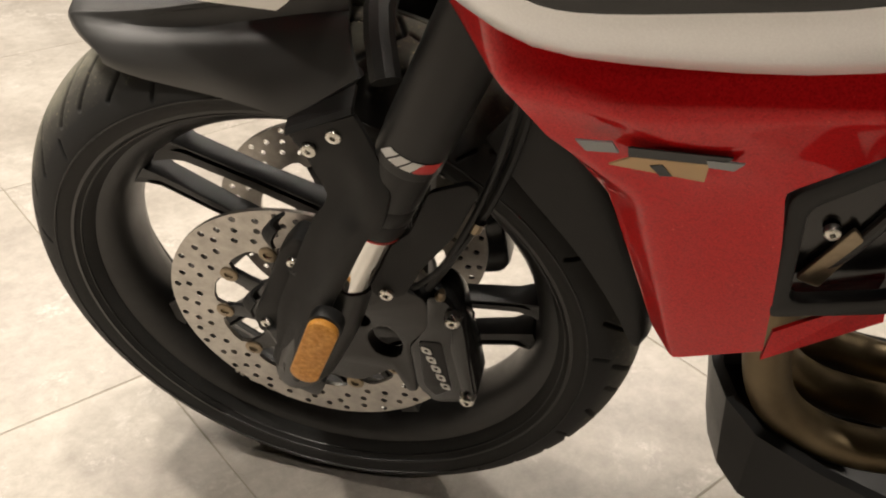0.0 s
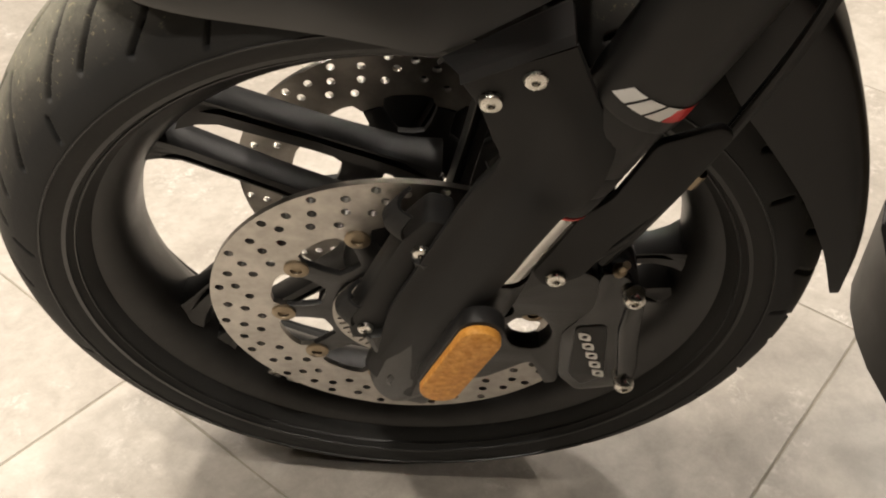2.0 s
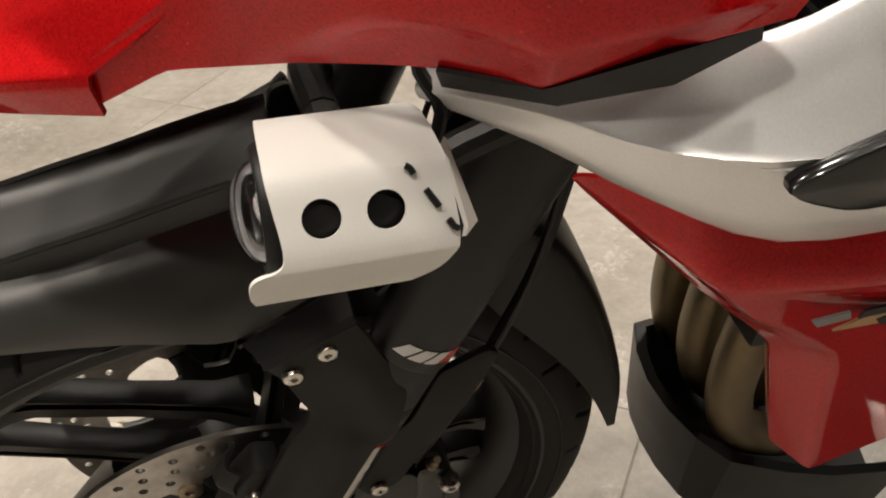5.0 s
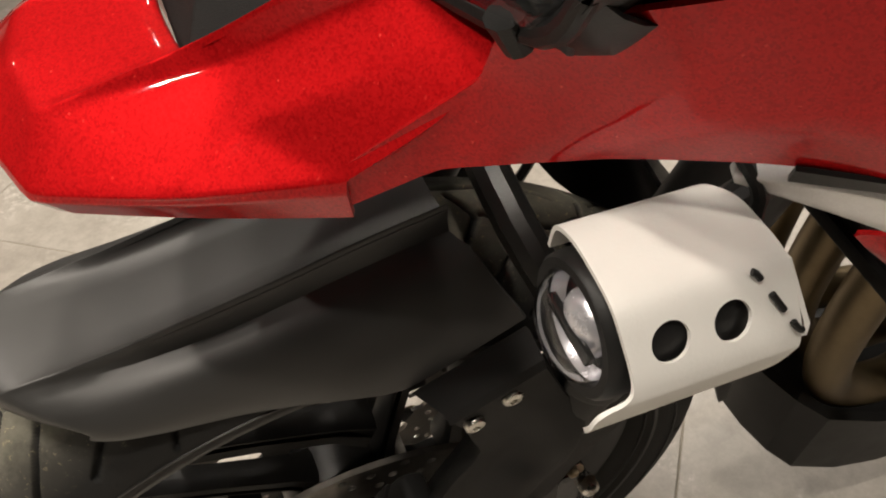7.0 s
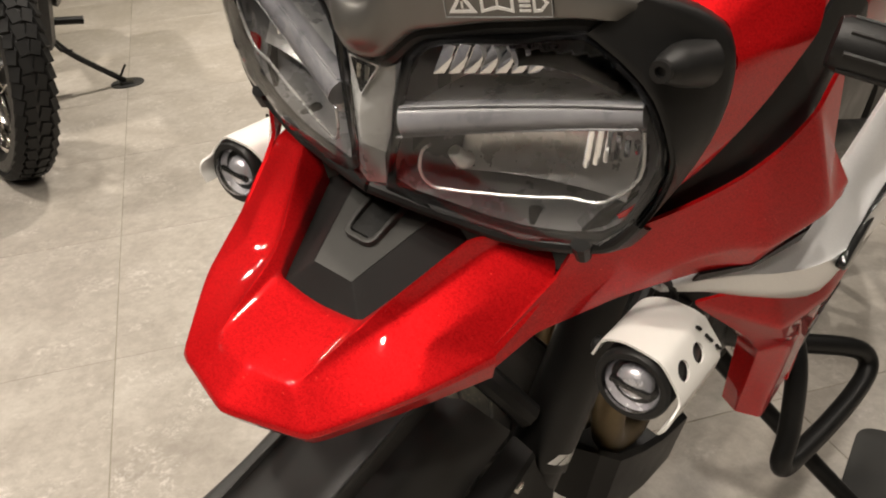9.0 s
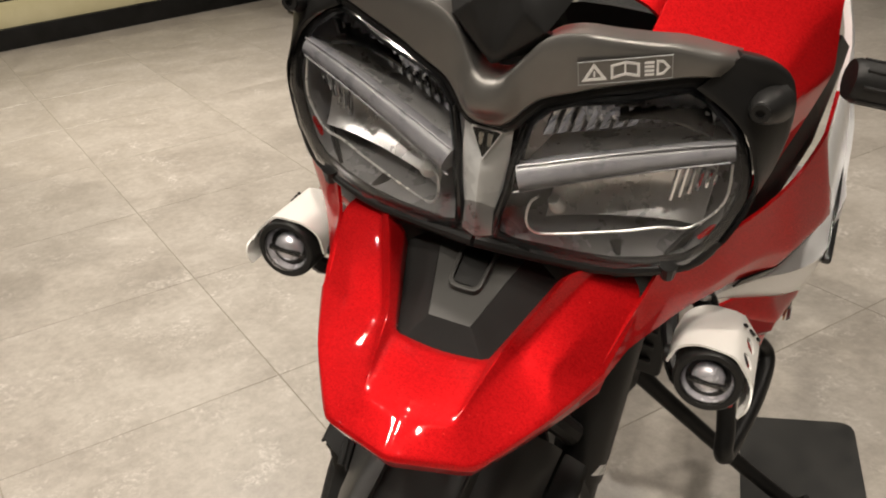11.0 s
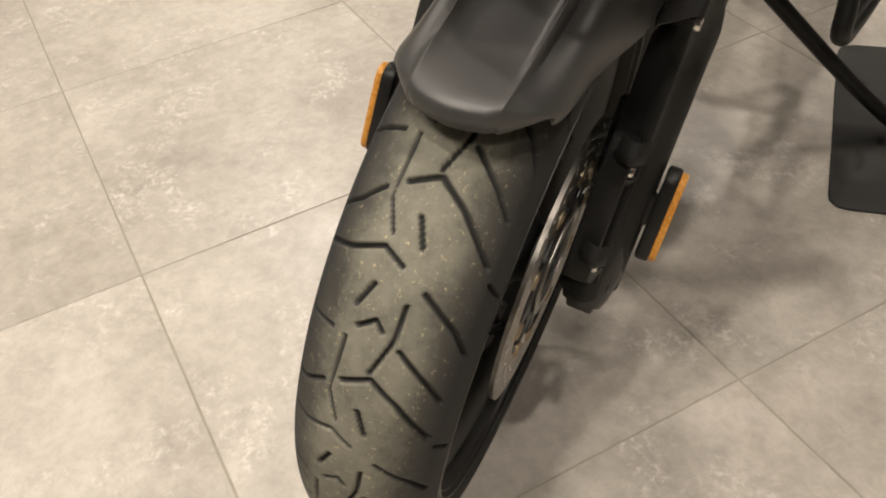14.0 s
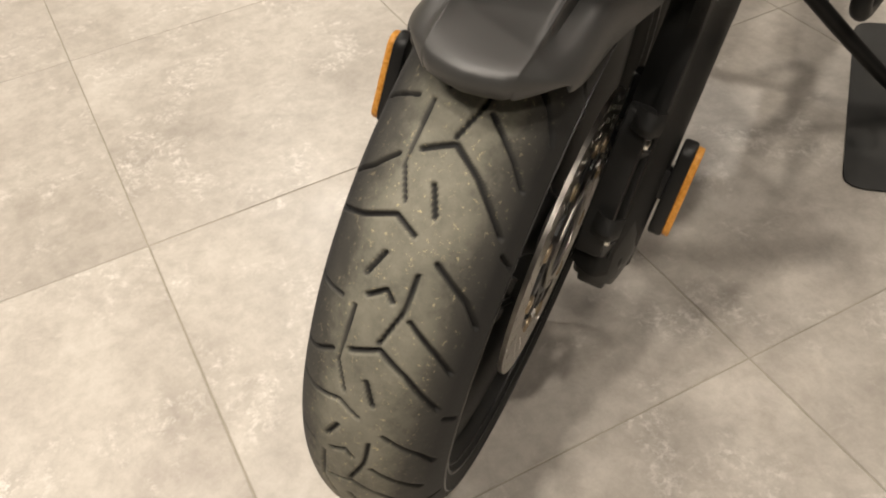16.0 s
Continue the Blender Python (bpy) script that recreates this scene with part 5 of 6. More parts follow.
def aux_lamp(sgn):
    c = Vector((0, 0.186, 0.812))
    sec = [(-0.034, 0.001), (-0.029, 0.020), (-0.014, 0.0280), (0.008, 0.0275), (0.016, 0.0250), (0.0308, 0.0060), (0.0338, -0.0005), (0.0341, -0.0025), (0.0335, -0.012), (0.029, -0.0215)]
    front = [0.034, 0.031, 0.0295, 0.029, 0.029, 0.0322, 0.0312, 0.0195, 0.0180, 0.0205]
    back = [0.085, 0.088, 0.092, 0.094, 0.095, 0.097, 0.0965, 0.096, 0.090, 0.080]
    hole = 0.0072

    def at(u, x):
        """A point of the fold line u (0 to 8) at x."""
        k = min(int(u), 7)
        f = u - k
        y, z = sec[k][0] + (sec[k + 1][0] - sec[k][0]) * f, sec[k][1] + (sec[k + 1][1] - sec[k][1]) * f
        return Vector((x, sgn * (c.y + y), c.z + z))

    # folded sheet: the section's corners are rounded, its front and back edges follow the folds
    knots = [Vector((y, z, f, b)) for (y, z), f, b in zip(sec, front, back)]
    line = [knots[0]]
    for a, b, d in zip(knots, knots[1:], knots[2:]):
        la, ld = (a - b).to_2d().length, (d - b).to_2d().length
        p, q = b.lerp(a, min(0.48, 0.0075 / la)), b.lerp(d, min(0.48, 0.0075 / ld))
        for k in range(6):
            t = k / 5
            line.append(p * (1 - t) ** 2 + b * 2 * t * (1 - t) + q * t * t)
    line.append(knots[-1])
    sheet = shell([[Vector((w.z + (w.w - w.z) * k / 4, sgn * (c.y + w.x), c.z + w.y)) for k in range(5)] for w in line], 0.0018)
    me = bpy.data.meshes.new("sheet")
    sheet.to_mesh(me)
    sheet.free()
    drill = bmesh.new()
    mid = at(4.585, 0.0)
    way = (at(5, 0.0) - at(4, 0.0)).normalized().cross(Vector((1, 0, 0)))
    for x in (0.047, 0.0705):
        m = Matrix.Translation((x, mid.y, mid.z)) @ Vector((0, 0, 1)).rotation_difference(way).to_matrix().to_4x4()
        bmesh.ops.create_cone(drill, cap_ends=True, segments=28, radius1=hole, radius2=hole, depth=0.016, matrix=m)
    me_drill = bpy.data.meshes.new("drill")
    drill.to_mesh(me_drill)
    drill.free()
    blank, cutter = new("sheet", me), new("drill", me_drill)
    cut = blank.modifiers.new("cut", "BOOLEAN")
    cut.operation, cut.object, cut.solver = "DIFFERENCE", cutter, "EXACT"
    shroud = settled(blank)
    bpy.data.objects.remove(cutter)
    bpy.data.meshes.remove(me_drill)
    lamp = part("auxiliary_lamp", lathe([(0.0, 0.064), (0.018, 0.064), (0.023, 0.058), (0.0268, 0.044), (0.0268, 0.004), (0.0262, 0.0008), (0.0250, -0.0006), (0.0212, -0.0006), (0.0202, 0.0004), (0.0198, 0.006), (0.0, 0.016)], (0.027, sgn * c.y, c.z - 0.002), (1, 0, 0), 40), BLACK, bike, "round black auxiliary lamp in a white folded metal shroud")
    part("lamp_shroud", shroud, WHITE, lamp, "white powder-coated shroud with two round holes", 50)
    back_pts = {"a": at(1.4, 0.090), "b": at(3.9, 0.0955), "c": at(5.0, 0.1000), "d": at(5.6, 0.0990), "e": Vector((0.108, sgn * (c.y + 0.020), c.z - 0.004)), "f": Vector((0.104, sgn * (c.y - 0.014), c.z + 0.010))}
    part("shroud_back", facets(back_pts, ["a b e f", "b c d e"], 0.0018), WHITE, lamp)
    off = Vector((0, sgn * 0.0008, 0.0006))
    for a, b in ((0.0, 0.16), (0.38, 0.62), (0.80, 1.0)):
        ends = [at(3.92 + 1.18 * f, 0.0790 + 0.0170 * f) + off for f in (a, (a + b) / 2, b)]
        part("shroud_slot", tube(ends, 0.0013, 8, 2), BLACK, lamp)
    lens = part("lens", lathe([(0.0202, 0.002), (0.0198, -0.0012), (0.0180, -0.0046), (0.0135, -0.0080), (0.007, -0.0100), (0.0, -0.0106)], (0.027, sgn * c.y, c.z - 0.002), (1, 0, 0), 36), GLASS, lamp, "clear domed lens")
    lens.visible_shadow = False
    part("projector", lathe([(0.0196, 0.002), (0.0185, 0.006), (0.0150, 0.010), (0.0100, 0.0125), (0.0, 0.0135)], (0.027, sgn * c.y, c.z - 0.002), (1, 0, 0), 32), PROJECTOR, lamp, "silvered reflector bowl")
    part("projector_lens", lathe([(0.0130, 0.011), (0.0125, 0.005), (0.0100, 0.0015), (0.0055, -0.0010), (0.0, -0.0018)], (0.027, sgn * c.y, c.z - 0.002), (1, 0, 0), 28), PROJECTOR, lamp, "grey projector lens")
    part("projector_band", box((0.004, 0.030, 0.0045), (0.0262, sgn * c.y, c.z - 0.002), 0.0012), GLOSSBLACK, lamp)
    part("lamp_bracket", tube([(0.060, sgn * 0.180, 0.790), (0.075, sgn * 0.165, 0.775), (0.105, sgn * 0.150, 0.790), (0.150, sgn * 0.140, 0.800)], 0.008, 10, 3), BLACK, lamp)
    part("lamp_cable", tube([(0.088, sgn * 0.186, 0.815), (0.100, sgn * 0.176, 0.838), (0.092, sgn * 0.165, 0.858), (0.110, sgn * 0.150, 0.880)], 0.003, 8, 4), BLACK, lamp)
    bolt((0.045, sgn * (c.y - 0.0335), c.z + 0.002), (0, -sgn, 0), 0.006, lamp, mat=BLACK)
    if sgn > 0:
        lamp.location.y = -0.008
    return lamp


for sgn in (-1, 1):
    aux_lamp(sgn)

# ---- engine side, exhaust, skid plate, crash bars, stand ----
for y in (-0.058, 0.000, 0.058):
    part("exhaust_header", tube([(0.462, y, 0.650), (0.436, y, 0.590), (0.424, y, 0.520), (0.422, y, 0.450), (0.430, y, 0.385), (0.452, y, 0.330), (0.492, y, 0.296), (0.545, y, 0.283), (0.62, y * 0.8, 0.278), (0.70, y * 0.5, 0.275)], 0.0212, 20, 5), HEADER, bike, "heat-tinted brown exhaust header pipe")
# belly pan: a scoop open at the top, its side walls falling towards the rear
scoop = [((0.640, 0.106, 0.250), (0.640, 0.100, 0.165)), ((0.560, 0.100, 0.262), (0.560, 0.096, 0.170)), ((0.503, 0.094, 0.282), (0.505, 0.090, 0.180)), ((0.438, 0.084, 0.312), (0.447, 0.080, 0.206)),
         ((0.408, 0.066, 0.334), (0.423, 0.062, 0.224)), ((0.396, 0.034, 0.336), (0.412, 0.032, 0.229))]
scoop = [((a[0], -a[1], a[2]), (b[0], -b[1], b[2])) for a, b in scoop] + [((0.392, 0.0, 0.336), (0.409, 0.0, 0.230))] + scoop[::-1]
skid_rows = []
for a, b in scoop:
    a, b = Vector(a), Vector(b)
    under = Vector((max(b.x + 0.035, 0.45), b.y * 0.72, b.z - 0.022 if b.x < 0.5 else b.z - 0.008))
    skid_rows.append([a + Vector((0.006, -0.06 * a.y, 0.0)), a, a * 0.55 + b * 0.45, b, under, Vector((under.x + 0.02, 0, under.z - 0.004))])
part("skid_plate", shell(skid_rows, 0.004), BLACK, bike, "black plastic belly pan cupping the exhaust pipes", 22)
radiator = part("radiator", box((0.03, 0.30, 0.30), (0.345, 0, 0.74), 0.005), BLACK, bike, "black radiator")
for k in range(14):
    part("radiator_fin", box((0.006, 0.27, 0.004), (0.327, 0, 0.61 + 0.02 * k)), CASTBLACK, radiator)
engine = part("engine", box((0.30, 0.24, 0.24), (0.72, 0, 0.47), 0.03), CASTBLACK, bike, "black cast engine block")
part("cylinder_head", box((0.22, 0.26, 0.22), bevel=0.02, m=Matrix.Translation((0.54, 0, 0.70)) @ pose(0, 0, 0, 0, -18, 0)), CASTBLACK, engine)
for sgn in (-1, 1):
    part("engine_cover", lathe([(0.0, 0.03), (0.06, 0.03), (0.085, 0.022), (0.092, 0.0)], (0.72, sgn * 0.12, 0.46), (0, sgn, 0), 32), CASTBLACK, engine)
    for k in range(6):
        a = math.tau * k / 6
        bolt((0.72 + 0.088 * math.cos(a), sgn * 0.128, 0.46 + 0.088 * math.sin(a)), (0, sgn, 0), 0.006, engine)
part("frame_tube", tube([(0.20, -0.06, 0.93), (0.33, -0.13, 0.86), (0.52, -0.17, 0.80), (0.80, -0.17, 0.70)], 0.018, 12), BLACK, bike, "black steel frame tube")
part("frame_tube", tube([(0.20, 0.06, 0.93), (0.33, 0.13, 0.86), (0.52, 0.17, 0.80), (0.80, 0.17, 0.70)], 0.018, 12), BLACK, bike, "black steel frame tube")
part("steering_head", tube([(0.175, 0, 0.80), (0.245, 0, 0.96)], 0.036, 18), CASTBLACK, bike)
for z in (0.79, 0.95):
    part("fork_yoke", box((0.075, 0.26, 0.034), bevel=0.01, m=Matrix.Translation((RAKE * (z - R) + 0.012, 0, z)) @ pose(0, 0, 0, 0, 24, 0)), CASTBLACK, bike, "black fork yoke")
tank_rows = []
for x, top, half, low in ((0.15, 1.06, 0.09, 0.97), (0.24, 1.13, 0.15, 0.95), (0.36, 1.16, 0.18, 0.94), (0.50, 1.13, 0.18, 0.92), (0.62, 1.03, 0.14, 0.90)):
    tank_rows.append([(x, -half, low), (x, -half * 1.08, (low + top) / 2), (x, -half * 0.7, top - 0.012), (x, 0, top), (x, half * 0.7, top - 0.012), (x, half * 1.08, (low + top) / 2), (x, half, low)])
part("fuel_tank", shell(tank_rows, 0.004, 3), RED, bike, "glossy red fuel tank", 50)
for sgn in (-1, 1):
    bar = part("crash_bar", tube([(0.60, sgn * 0.17, 0.56), (0.545, sgn * 0.225, 0.505), (0.515, sgn * 0.252, 0.430), (0.497, sgn * 0.260, 0.392), (0.520, sgn * 0.268, 0.380), (0.62, sgn * 0.288, 0.395), (0.70, sgn * 0.297, 0.410), (0.722, sgn * 0.290, 0.430), (0.70, sgn * 0.265, 0.450), (0.62, sgn * 0.20, 0.470)], 0.0135, 14, 5), BLACK, bike, "black tubular engine crash bar")
    peg = part("bar_plug", lathe([(0.0, 0.046), (0.014, 0.046), (0.0155, 0.042), (0.0155, 0.004), (0.014, 0.0), (0.0, 0.0)], (0.100, sgn * 0.216, 1.040), (0.25, sgn * 0.95, -0.06), 20), BLACK, bike, "black ribbed bar-end plug")
    part("plug_ring", lathe([(0.0, 0.10), (0.0115, 0.10), (0.0115, 0.052), (0.0135, 0.050), (0.0135, 0.044)], (0.100, sgn * 0.216, 1.040), (0.25, sgn * 0.95, -0.06), 18), BOLT, peg)
    part("bar", tube([(0.124, sgn * 0.31, 1.034), (0.15, sgn * 0.37, 1.03), (0.19, sgn * 0.42, 1.03)], 0.010, 12), BLACK, peg)
    for k in range(8):
        a = math.tau * k / 8
        axis = Vector((0.25, sgn * 0.95, -0.06)).normalized()
        e1 = axis.orthogonal().normalized()
        e2 = axis.cross(e1)
        p = Vector((0.100, sgn * 0.216, 1.040)) + (e1 * math.cos(a) + e2 * math.sin(a)) * 0.0155
        part("rib", tube([p + axis * 0.006, p + axis * 0.040], 0.0015, 6), BLACK, peg)
stand = part("side_stand", tube([(0.690, -0.110, 0.345), (0.705, -0.180, 0.292), (0.732, -0.330, 0.190), (0.755, -0.448, 0.119)], [0.016, 0.0135, 0.0125, 0.0120], 12, 4), BLACK, bike, "black side stand, folded down")
part("stand_foot", box((0.050, 0.042, 0.007), bevel=0.002, m=Matrix.Translation((0.757, -0.462, 0.1115)) @ pose(0, 0, 0, -LEAN, 0, 20)), BOLT, stand)
part("stand_tang", tube([(0.735, -0.405, 0.150), (0.715, -0.420, 0.180), (0.700, -0.424, 0.200)], 0.005, 8, 3), BLACK, stand)

# rear half, unseen, added to shade the floor: swingarm, wheel, seat and tail
part("swingarm", tube([(0.86, -0.11, 0.40), (1.15, -0.12, 0.36), (1.50, -0.12, 0.325)], [0.04, 0.035, 0.03], 12, 4), CASTBLACK, bike, "black swingarm")
part("swingarm", tube([(0.86, 0.11, 0.40), (1.15, 0.12, 0.36), (1.50, 0.12, 0.325)], [0.04, 0.035, 0.03], 12, 4), CASTBLACK, bike, "black swingarm")
rear = part("rear_tyre", lathe([(0.222, -0.062), (0.250, -0.077), (0.280, -0.074), (0.306, -0.050), (0.318, 0.0), (0.306, 0.050), (0.280, 0.074), (0.250, 0.077), (0.222, 0.062)], (1.52, WHEEL_Y, 0.318), (0, 1, 0), 72), CASTBLACK, bike, "black rear tyre")
rear_rim = part("rear_rim", lathe([(0.226, -0.064), (0.205, -0.056), (0.196, 0.0), (0.205, 0.056), (0.226, 0.064)], (1.52, WHEEL_Y, 0.318), (0, 1, 0), 64), CASTBLACK, bike, "black cast rear rim")
part("rear_hub", lathe([(0, -0.06), (0.05, -0.06), (0.05, 0.06), (0, 0.06)], (1.52, WHEEL_Y, 0.318), (0, 1, 0), 28), CASTBLACK, rear_rim)
for k in range(10):
    a = math.tau * k / 10
    part("rear_spoke", tube([(1.52 + 0.04 * math.cos(a), WHEEL_Y, 0.318 + 0.04 * math.sin(a)), (1.52 + 0.20 * math.cos(a), WHEEL_Y, 0.318 + 0.20 * math.sin(a))], 0.011, 8), CASTBLACK, rear_rim)
seat_rows = [[(x, -w, z - 0.05), (x, -w * 0.9, z - 0.01), (x, 0, z), (x, w * 0.9, z - 0.01), (x, w, z - 0.05)] for x, z, w in ((0.60, 0.93, 0.11), (0.75, 0.86, 0.14), (0.98, 0.86, 0.15), (1.10, 0.92, 0.14), (1.45, 0.94, 0.11))]
part("seat", shell(seat_rows, 0.05, 3), GRAIN, bike, "black seat")
part("tail", box((0.62, 0.18, 0.10), bevel=0.03, m=Matrix.Translation((1.25, 0, 0.83)) @ pose(0, 0, 0, 0, -6, 0)), BLACK, bike, "black tail unit")
part("subframe", box((0.50, 0.24, 0.26), (0.84, 0, 0.66), 0.03), BLACK, bike)
part("silencer", tube([(0.98, 0.16, 0.42), (1.20, 0.18, 0.52), (1.55, 0.19, 0.64)], [0.03, 0.055, 0.055], 16, 4), BOLT, bike, "steel silencer")

# rubber mat below the stand
mat_loop = round2d([(0.548, -0.302), (1.035, -0.256), (1.062, -0.466), (0.575, -0.512)], 0.035, 6)
mat_bm = plate([mat_loop], 0, 0.004, 0.001, turn=Matrix.Translation((0, 0, 0.002)))
tagged(part("rubber_mat", mat_bm, MATRUBBER), "worn black rubber mat under the side stand", "floor mat")

# ---- the other machines and the display plinth ----


def parked_bike():
    """A wire-wheeled machine parked head-on: front wheel, fork, engine, stand."""
    ob = new("parked_motorcycle")
    tagged(ob, "dark wire-wheeled motorcycle parked on its side stand", "motorcycle", "machines parked behind")
    turn = pose(0, 0, 0.34, 0, 0, 14)
    centre = turn @ Vector((0, 0, 0))

    def placed(bm):
        bmesh.ops.transform(bm, matrix=turn, verts=bm.verts)
        return bm
    tyre_b = part("tyre", placed(lathe([(0.250, -0.044), (0.275, -0.062), (0.305, -0.060), (0.326, -0.042), (0.334, 0.0), (0.326, 0.042), (0.305, 0.060), (0.275, 0.062), (0.250, 0.044)], (0, 0, 0), (0, 1, 0), 72)), CASTBLACK, ob, "black dual-purpose tyre with block tread")
    blocks = bmesh.new()
    for i in range(44):
        for y, r, lean, skew in ((-0.047, 0.325, -42, 14), (-0.017, 0.335, -10, -14), (0.017, 0.335, 10, 14), (0.047, 0.325, 42, -14)):
            a = math.tau * (i + (0.5 if abs(y) > 0.03 else 0)) / 44
            m = turn @ Matrix.Rotation(a, 4, "Y") @ Matrix.Translation((0, y, r)) @ pose(0, 0, 0, -lean, 0, skew)
            bmesh.ops.create_cube(blocks, size=1.0, matrix=m @ Matrix.Diagonal((0.042, 0.029, 0.012, 1)))
    tagged(part("tread_block", blocks, GRAIN, tyre_b), "rubber tread blocks", kind="stuff")
    rim_b = part("rim", placed(lathe([(0.252, -0.040), (0.240, -0.036), (0.232, -0.012), (0.232, 0.012), (0.240, 0.036), (0.252, 0.040)], (0, 0, 0), (0, 1, 0), 72)), CHROME, ob, "bright spoked wheel rim")
    part("hub", placed(lathe([(0, -0.05), (0.04, -0.05), (0.04, 0.05), (0, 0.05)], (0, 0, 0), (0, 1, 0), 24)), CASTBLACK, rim_b)
    for k in range(32):
        a = math.tau * k / 32
        s = 1 if k % 2 else -1
        b = a + 0.28 * (1 if k % 4 < 2 else -1)
        part("spoke", placed(tube([(0.04 * math.cos(a), 0.035 * s, 0.04 * math.sin(a)), (0.236 * math.cos(b), 0.006 * s, 0.236 * math.sin(b))], 0.0022, 6)), CHROME, rim_b)
    for s in (-1, 1):
        part("brake_disc", placed(plate([ring2d(0, 0, 0.15, 48), ring2d(0, 0, 0.11, 36)], s * 0.06, 0.004)), STEEL, rim_b)
        part("fork_leg", tube([(0.0, s * 0.095, 0.34), (0.23, s * 0.095, 0.86)], 0.026, 14), BLACK, ob)
    part("mudguard", shell([[(-0.20 + 0.10 * i, y, 0.735 - 0.10 * (0.1 * (i - 2.0)) ** 2 * 20 - abs(y) * 0.25) for y in (-0.07, -0.035, 0, 0.035, 0.07)] for i in range(5)], 0.003, 2), BLACK, ob, "black front mudguard")
    eng = part("engine", box((0.40, 0.36, 0.34), (0.66, 0, 0.44), 0.05), CASTBLACK, ob, "dark engine block")
    part("cylinder", tube([(0.58, -0.22, 0.50), (0.60, -0.12, 0.52), (0.62, 0.12, 0.52), (0.58, 0.22, 0.50)], 0.075, 18), CASTBLACK, eng)
    part("header", tube([(0.52, -0.05, 0.46), (0.46, -0.08, 0.34), (0.55, -0.08, 0.22), (0.9, -0.08, 0.20)], 0.02, 12), HEADER, eng)
    part("sump", box((0.30, 0.20, 0.10), (0.66, 0, 0.24), 0.02), CASTBLACK, eng)
    part("frame", tube([(0.20, 0, 0.90), (0.45, 0.0, 0.82), (0.95, 0.0, 0.80)], 0.04, 12), BLACK, ob)
    part("tank", shell([[(x, y, z - 1.6 * y * y) for y in (-0.16, -0.08, 0, 0.08, 0.16)] for x, z in ((0.22, 0.98), (0.35, 1.06), (0.55, 1.05), (0.72, 0.94))], 0.004, 3), GLOSSBLACK, ob, "gloss black fuel tank")
    part("footpeg", tube([(0.80, -0.18, 0.33), (0.80, -0.30, 0.335)], 0.016, 10), BLACK, ob)
    part("gear_lever", tube([(0.78, -0.17, 0.27), (0.66, -0.20, 0.25), (0.64, -0.24, 0.25)], 0.007, 8), BLACK, ob)
    rear_w = part("rear_tyre", lathe([(0.215, -0.055), (0.245, -0.075), (0.285, -0.074), (0.312, -0.050), (0.322, 0.0), (0.312, 0.050), (0.285, 0.074), (0.245, 0.075), (0.215, 0.055)], (1.48, 0, 0.322), (0, 1, 0), 56), CASTBLACK, ob, "black rear tyre")
    part("rear_rim", lathe([(0.220, -0.052), (0.205, -0.046), (0.198, 0.0), (0.205, 0.046), (0.220, 0.052)], (1.48, 0, 0.322), (0, 1, 0), 48), CHROME, rear_w)
    part("rear_hub", lathe([(0, -0.06), (0.05, -0.06), (0.05, 0.06), (0, 0.06)], (1.48, 0, 0.322), (0, 1, 0), 20), CASTBLACK, rear_w)
    for k in range(20):
        a = math.tau * k / 20
        part("rear_spoke", tube([(1.48 + 0.045 * math.cos(a), 0.04 * (-1) ** k, 0.322 + 0.045 * math.sin(a)), (1.48 + 0.203 * math.cos(a + 0.2), 0, 0.322 + 0.203 * math.sin(a + 0.2))], 0.0024, 6), CHROME, rear_w)
    part("swingarm", tube([(0.86, -0.10, 0.42), (1.2, -0.11, 0.36), (1.48, -0.11, 0.322)], 0.026, 10), BLACK, ob)
    part("seat", shell([[(x, -w, z - 0.05), (x, -w * 0.8, z), (x, 0, z + 0.01), (x, w * 0.8, z), (x, w, z - 0.05)] for x, z, w in ((0.70, 0.90, 0.12), (0.95, 0.86, 0.15), (1.20, 0.90, 0.14), (1.48, 0.92, 0.10))], 0.05, 3), GRAIN, ob, "black seat")
    part("rear_mudguard", shell([[(1.48 + 0.36 * math.cos(radians(g)), y, 0.322 + 0.40 * math.sin(radians(g)) - abs(y) * 0.3) for y in (-0.08, 0, 0.08)] for g in (20, 45, 70, 95, 120)], 0.004, 2), BLACK, ob)
    part("handlebar", tube([(0.36, -0.40, 1.06), (0.28, -0.22, 1.08), (0.24, 0.0, 1.05), (0.28, 0.22, 1.08), (0.36, 0.40, 1.06)], 0.012, 10), BLACK, ob)
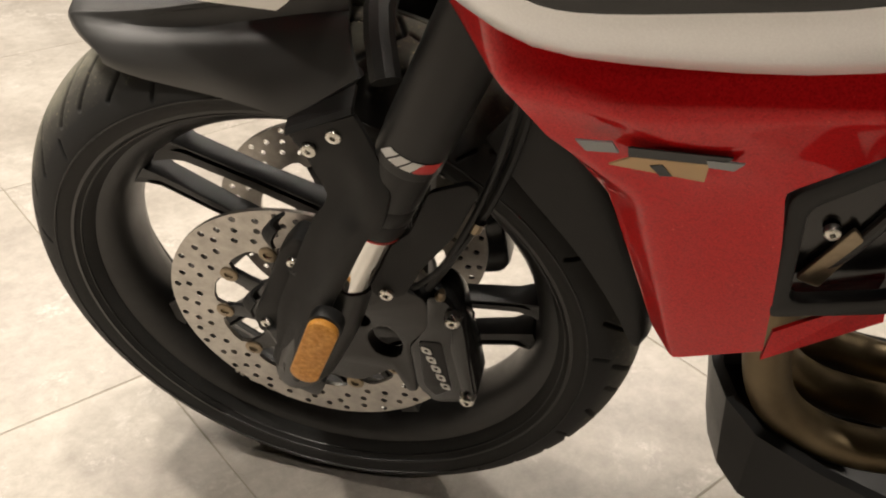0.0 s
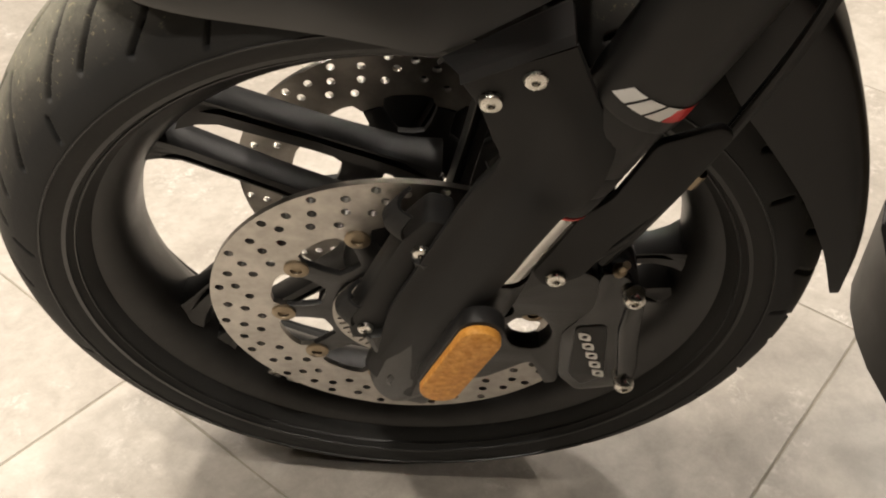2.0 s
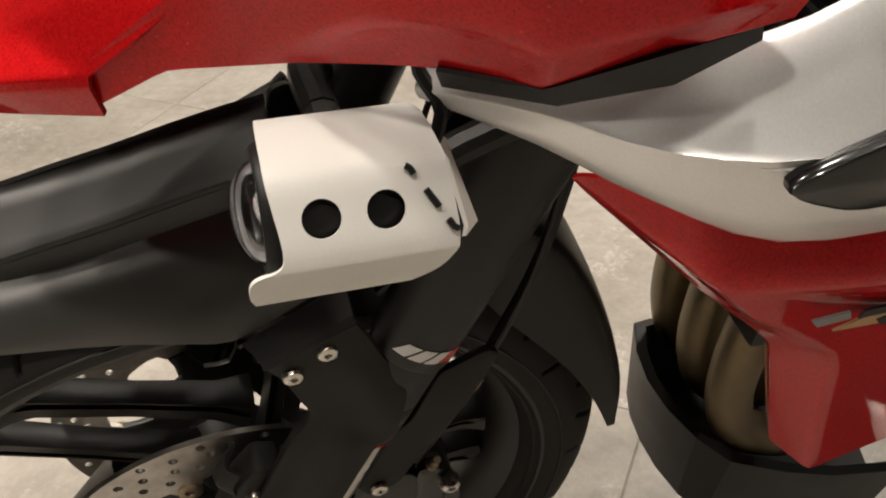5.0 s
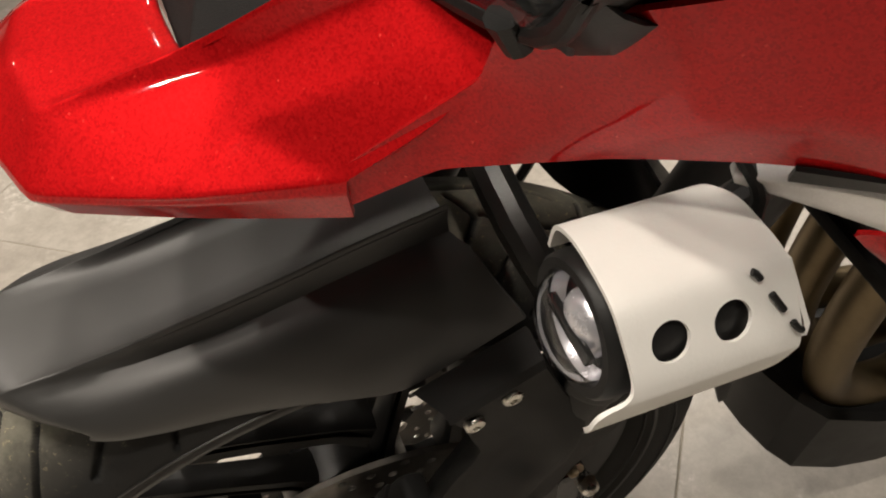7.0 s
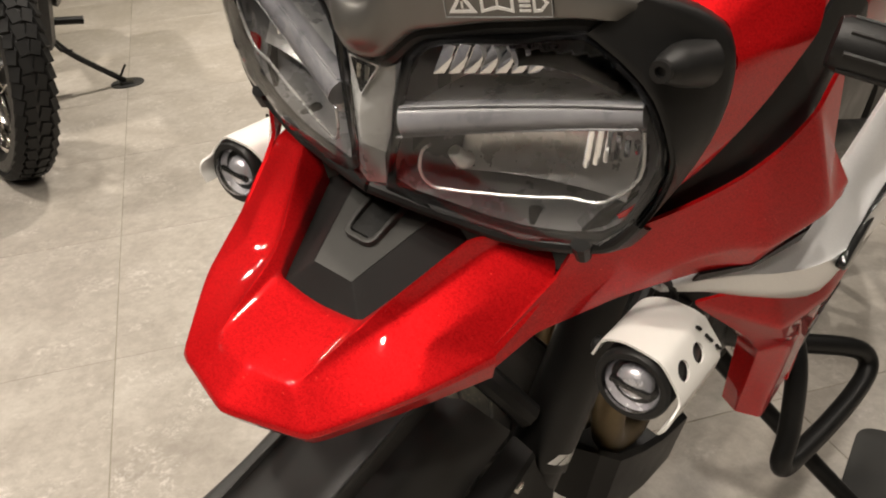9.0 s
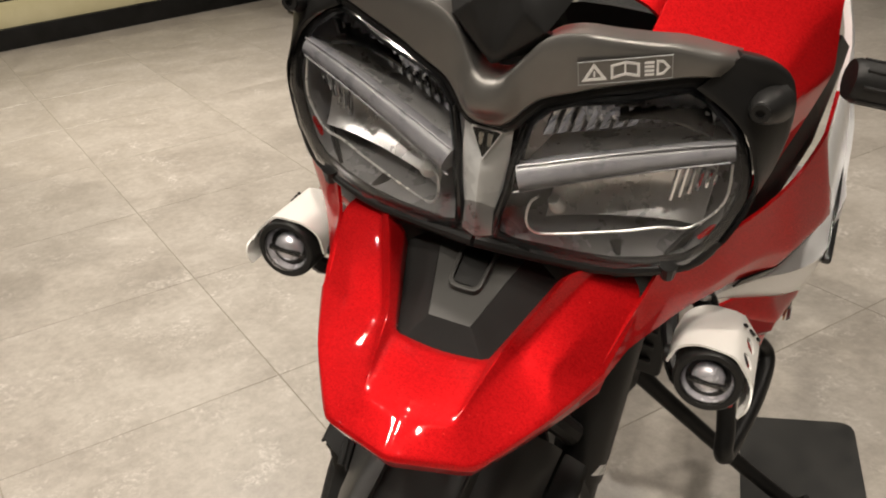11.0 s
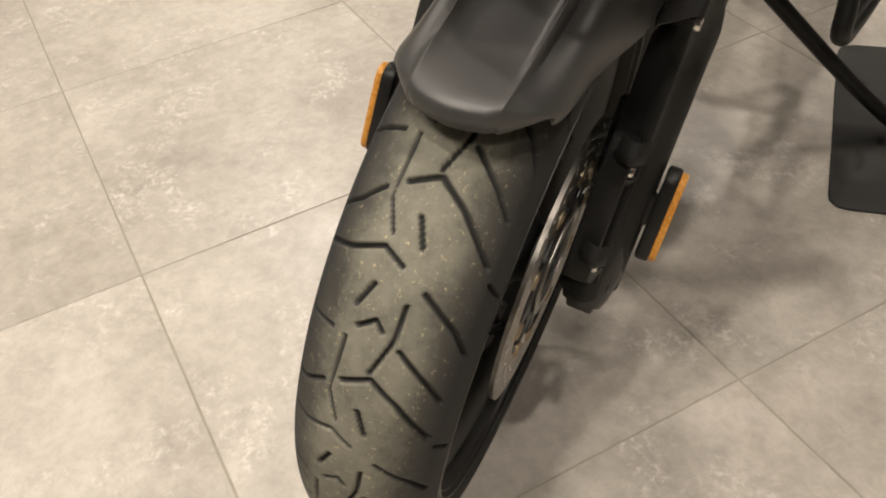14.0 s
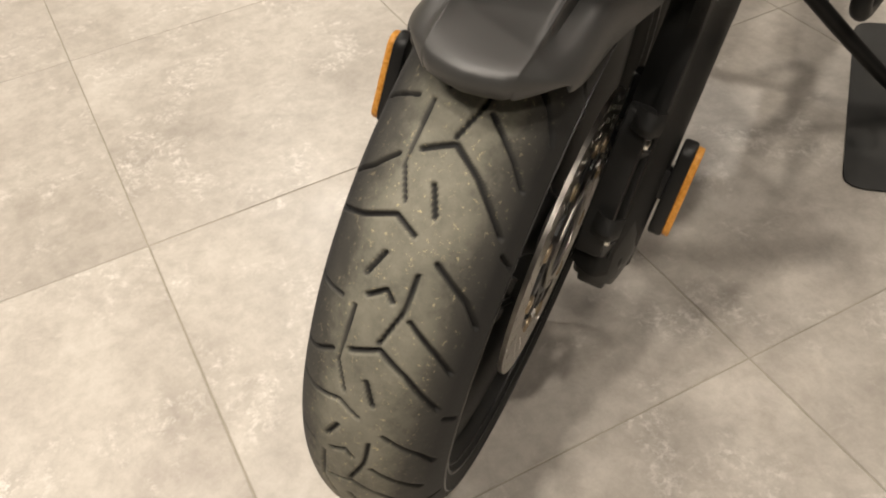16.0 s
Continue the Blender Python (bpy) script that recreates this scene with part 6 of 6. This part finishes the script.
    part("headlamp", lathe([(0.0, 0.09), (0.06, 0.08), (0.085, 0.03), (0.088, 0.0), (0.07, -0.012), (0.0, -0.018)], (0.10, 0, 0.92), (1, 0, 0), 28), CHROME, ob, "round headlamp")
    side = part("side_stand", tube([(0.74, -0.15, 0.30), (0.76, -0.24, 0.21), (0.80, -0.44, 0.085)], 0.012, 10), BLACK, ob)
    part("stand_foot", box((0.07, 0.05, 0.008), (0.802, -0.45, 0.078), 0.002), BLACK, side)
    part("stand_tang", tube([(0.79, -0.42, 0.10), (0.76, -0.44, 0.16)], 0.005, 8), BLACK, side)
    return ob


neighbour = parked_bike()
# its nose points towards the aisle; the machine leans on its stand
heading = math.degrees(math.atan2(0.87, 0.5))
neighbour.matrix_world = pose(0.975, 2.36, 0.0, 0, 0, heading) @ pose(0, 0, 0, 9.0)
puck_at = pose(0.975, 2.36, 0.0, 0, 0, heading) @ pose(0, 0, 0, 9.0) @ Vector((0.802, -0.45, 0.074))
puck = part("stand_puck", lathe([(0, 0), (0.066, 0), (0.068, 0.002), (0.066, max(puck_at.z, 0.006) - 0.0005), (0, max(puck_at.z, 0.006) - 0.0005)], (puck_at.x, puck_at.y, 0.0), (0, 0, 1), 32), MATRUBBER)
tagged(puck, "round dark pad under the side stand of the parked motorcycle", "stand pad")
copy_thing(neighbour, pose(-0.56, 1.86, 0.0, 0, 0, heading) @ pose(0, 0, 0, 9.0))
far = copy_thing(neighbour, pose(4.95, 2.95, 0.0, 0, 0, 20) @ pose(0, 0, 0, 9.0))

plinth_turn = pose(4.50, 3.99, 0, 0, 0, math.degrees(math.atan2(-0.87, 1.25)))
plinth = new("display_plinth")
plinth.matrix_world = plinth_turn
tagged(plinth, "cream display plinth with a black kick base", "plinth")
part("base", box((3.2, 0.60, 0.13), (-0.55, 0.32, 0.065), 0.004), BLACK, plinth, "black kick base")
part("panel", box((3.2, 0.56, 0.16), (-0.55, 0.32, 0.212), 0.003), CREAM, plinth, "cream lower panel")
part("shadow_gap", box((3.2, 0.54, 0.012), (-0.55, 0.32, 0.298)), BLACK, plinth)
part("panel", box((3.2, 0.56, 0.60), (-0.55, 0.32, 0.605), 0.003), CREAM, plinth, "cream upper panel")
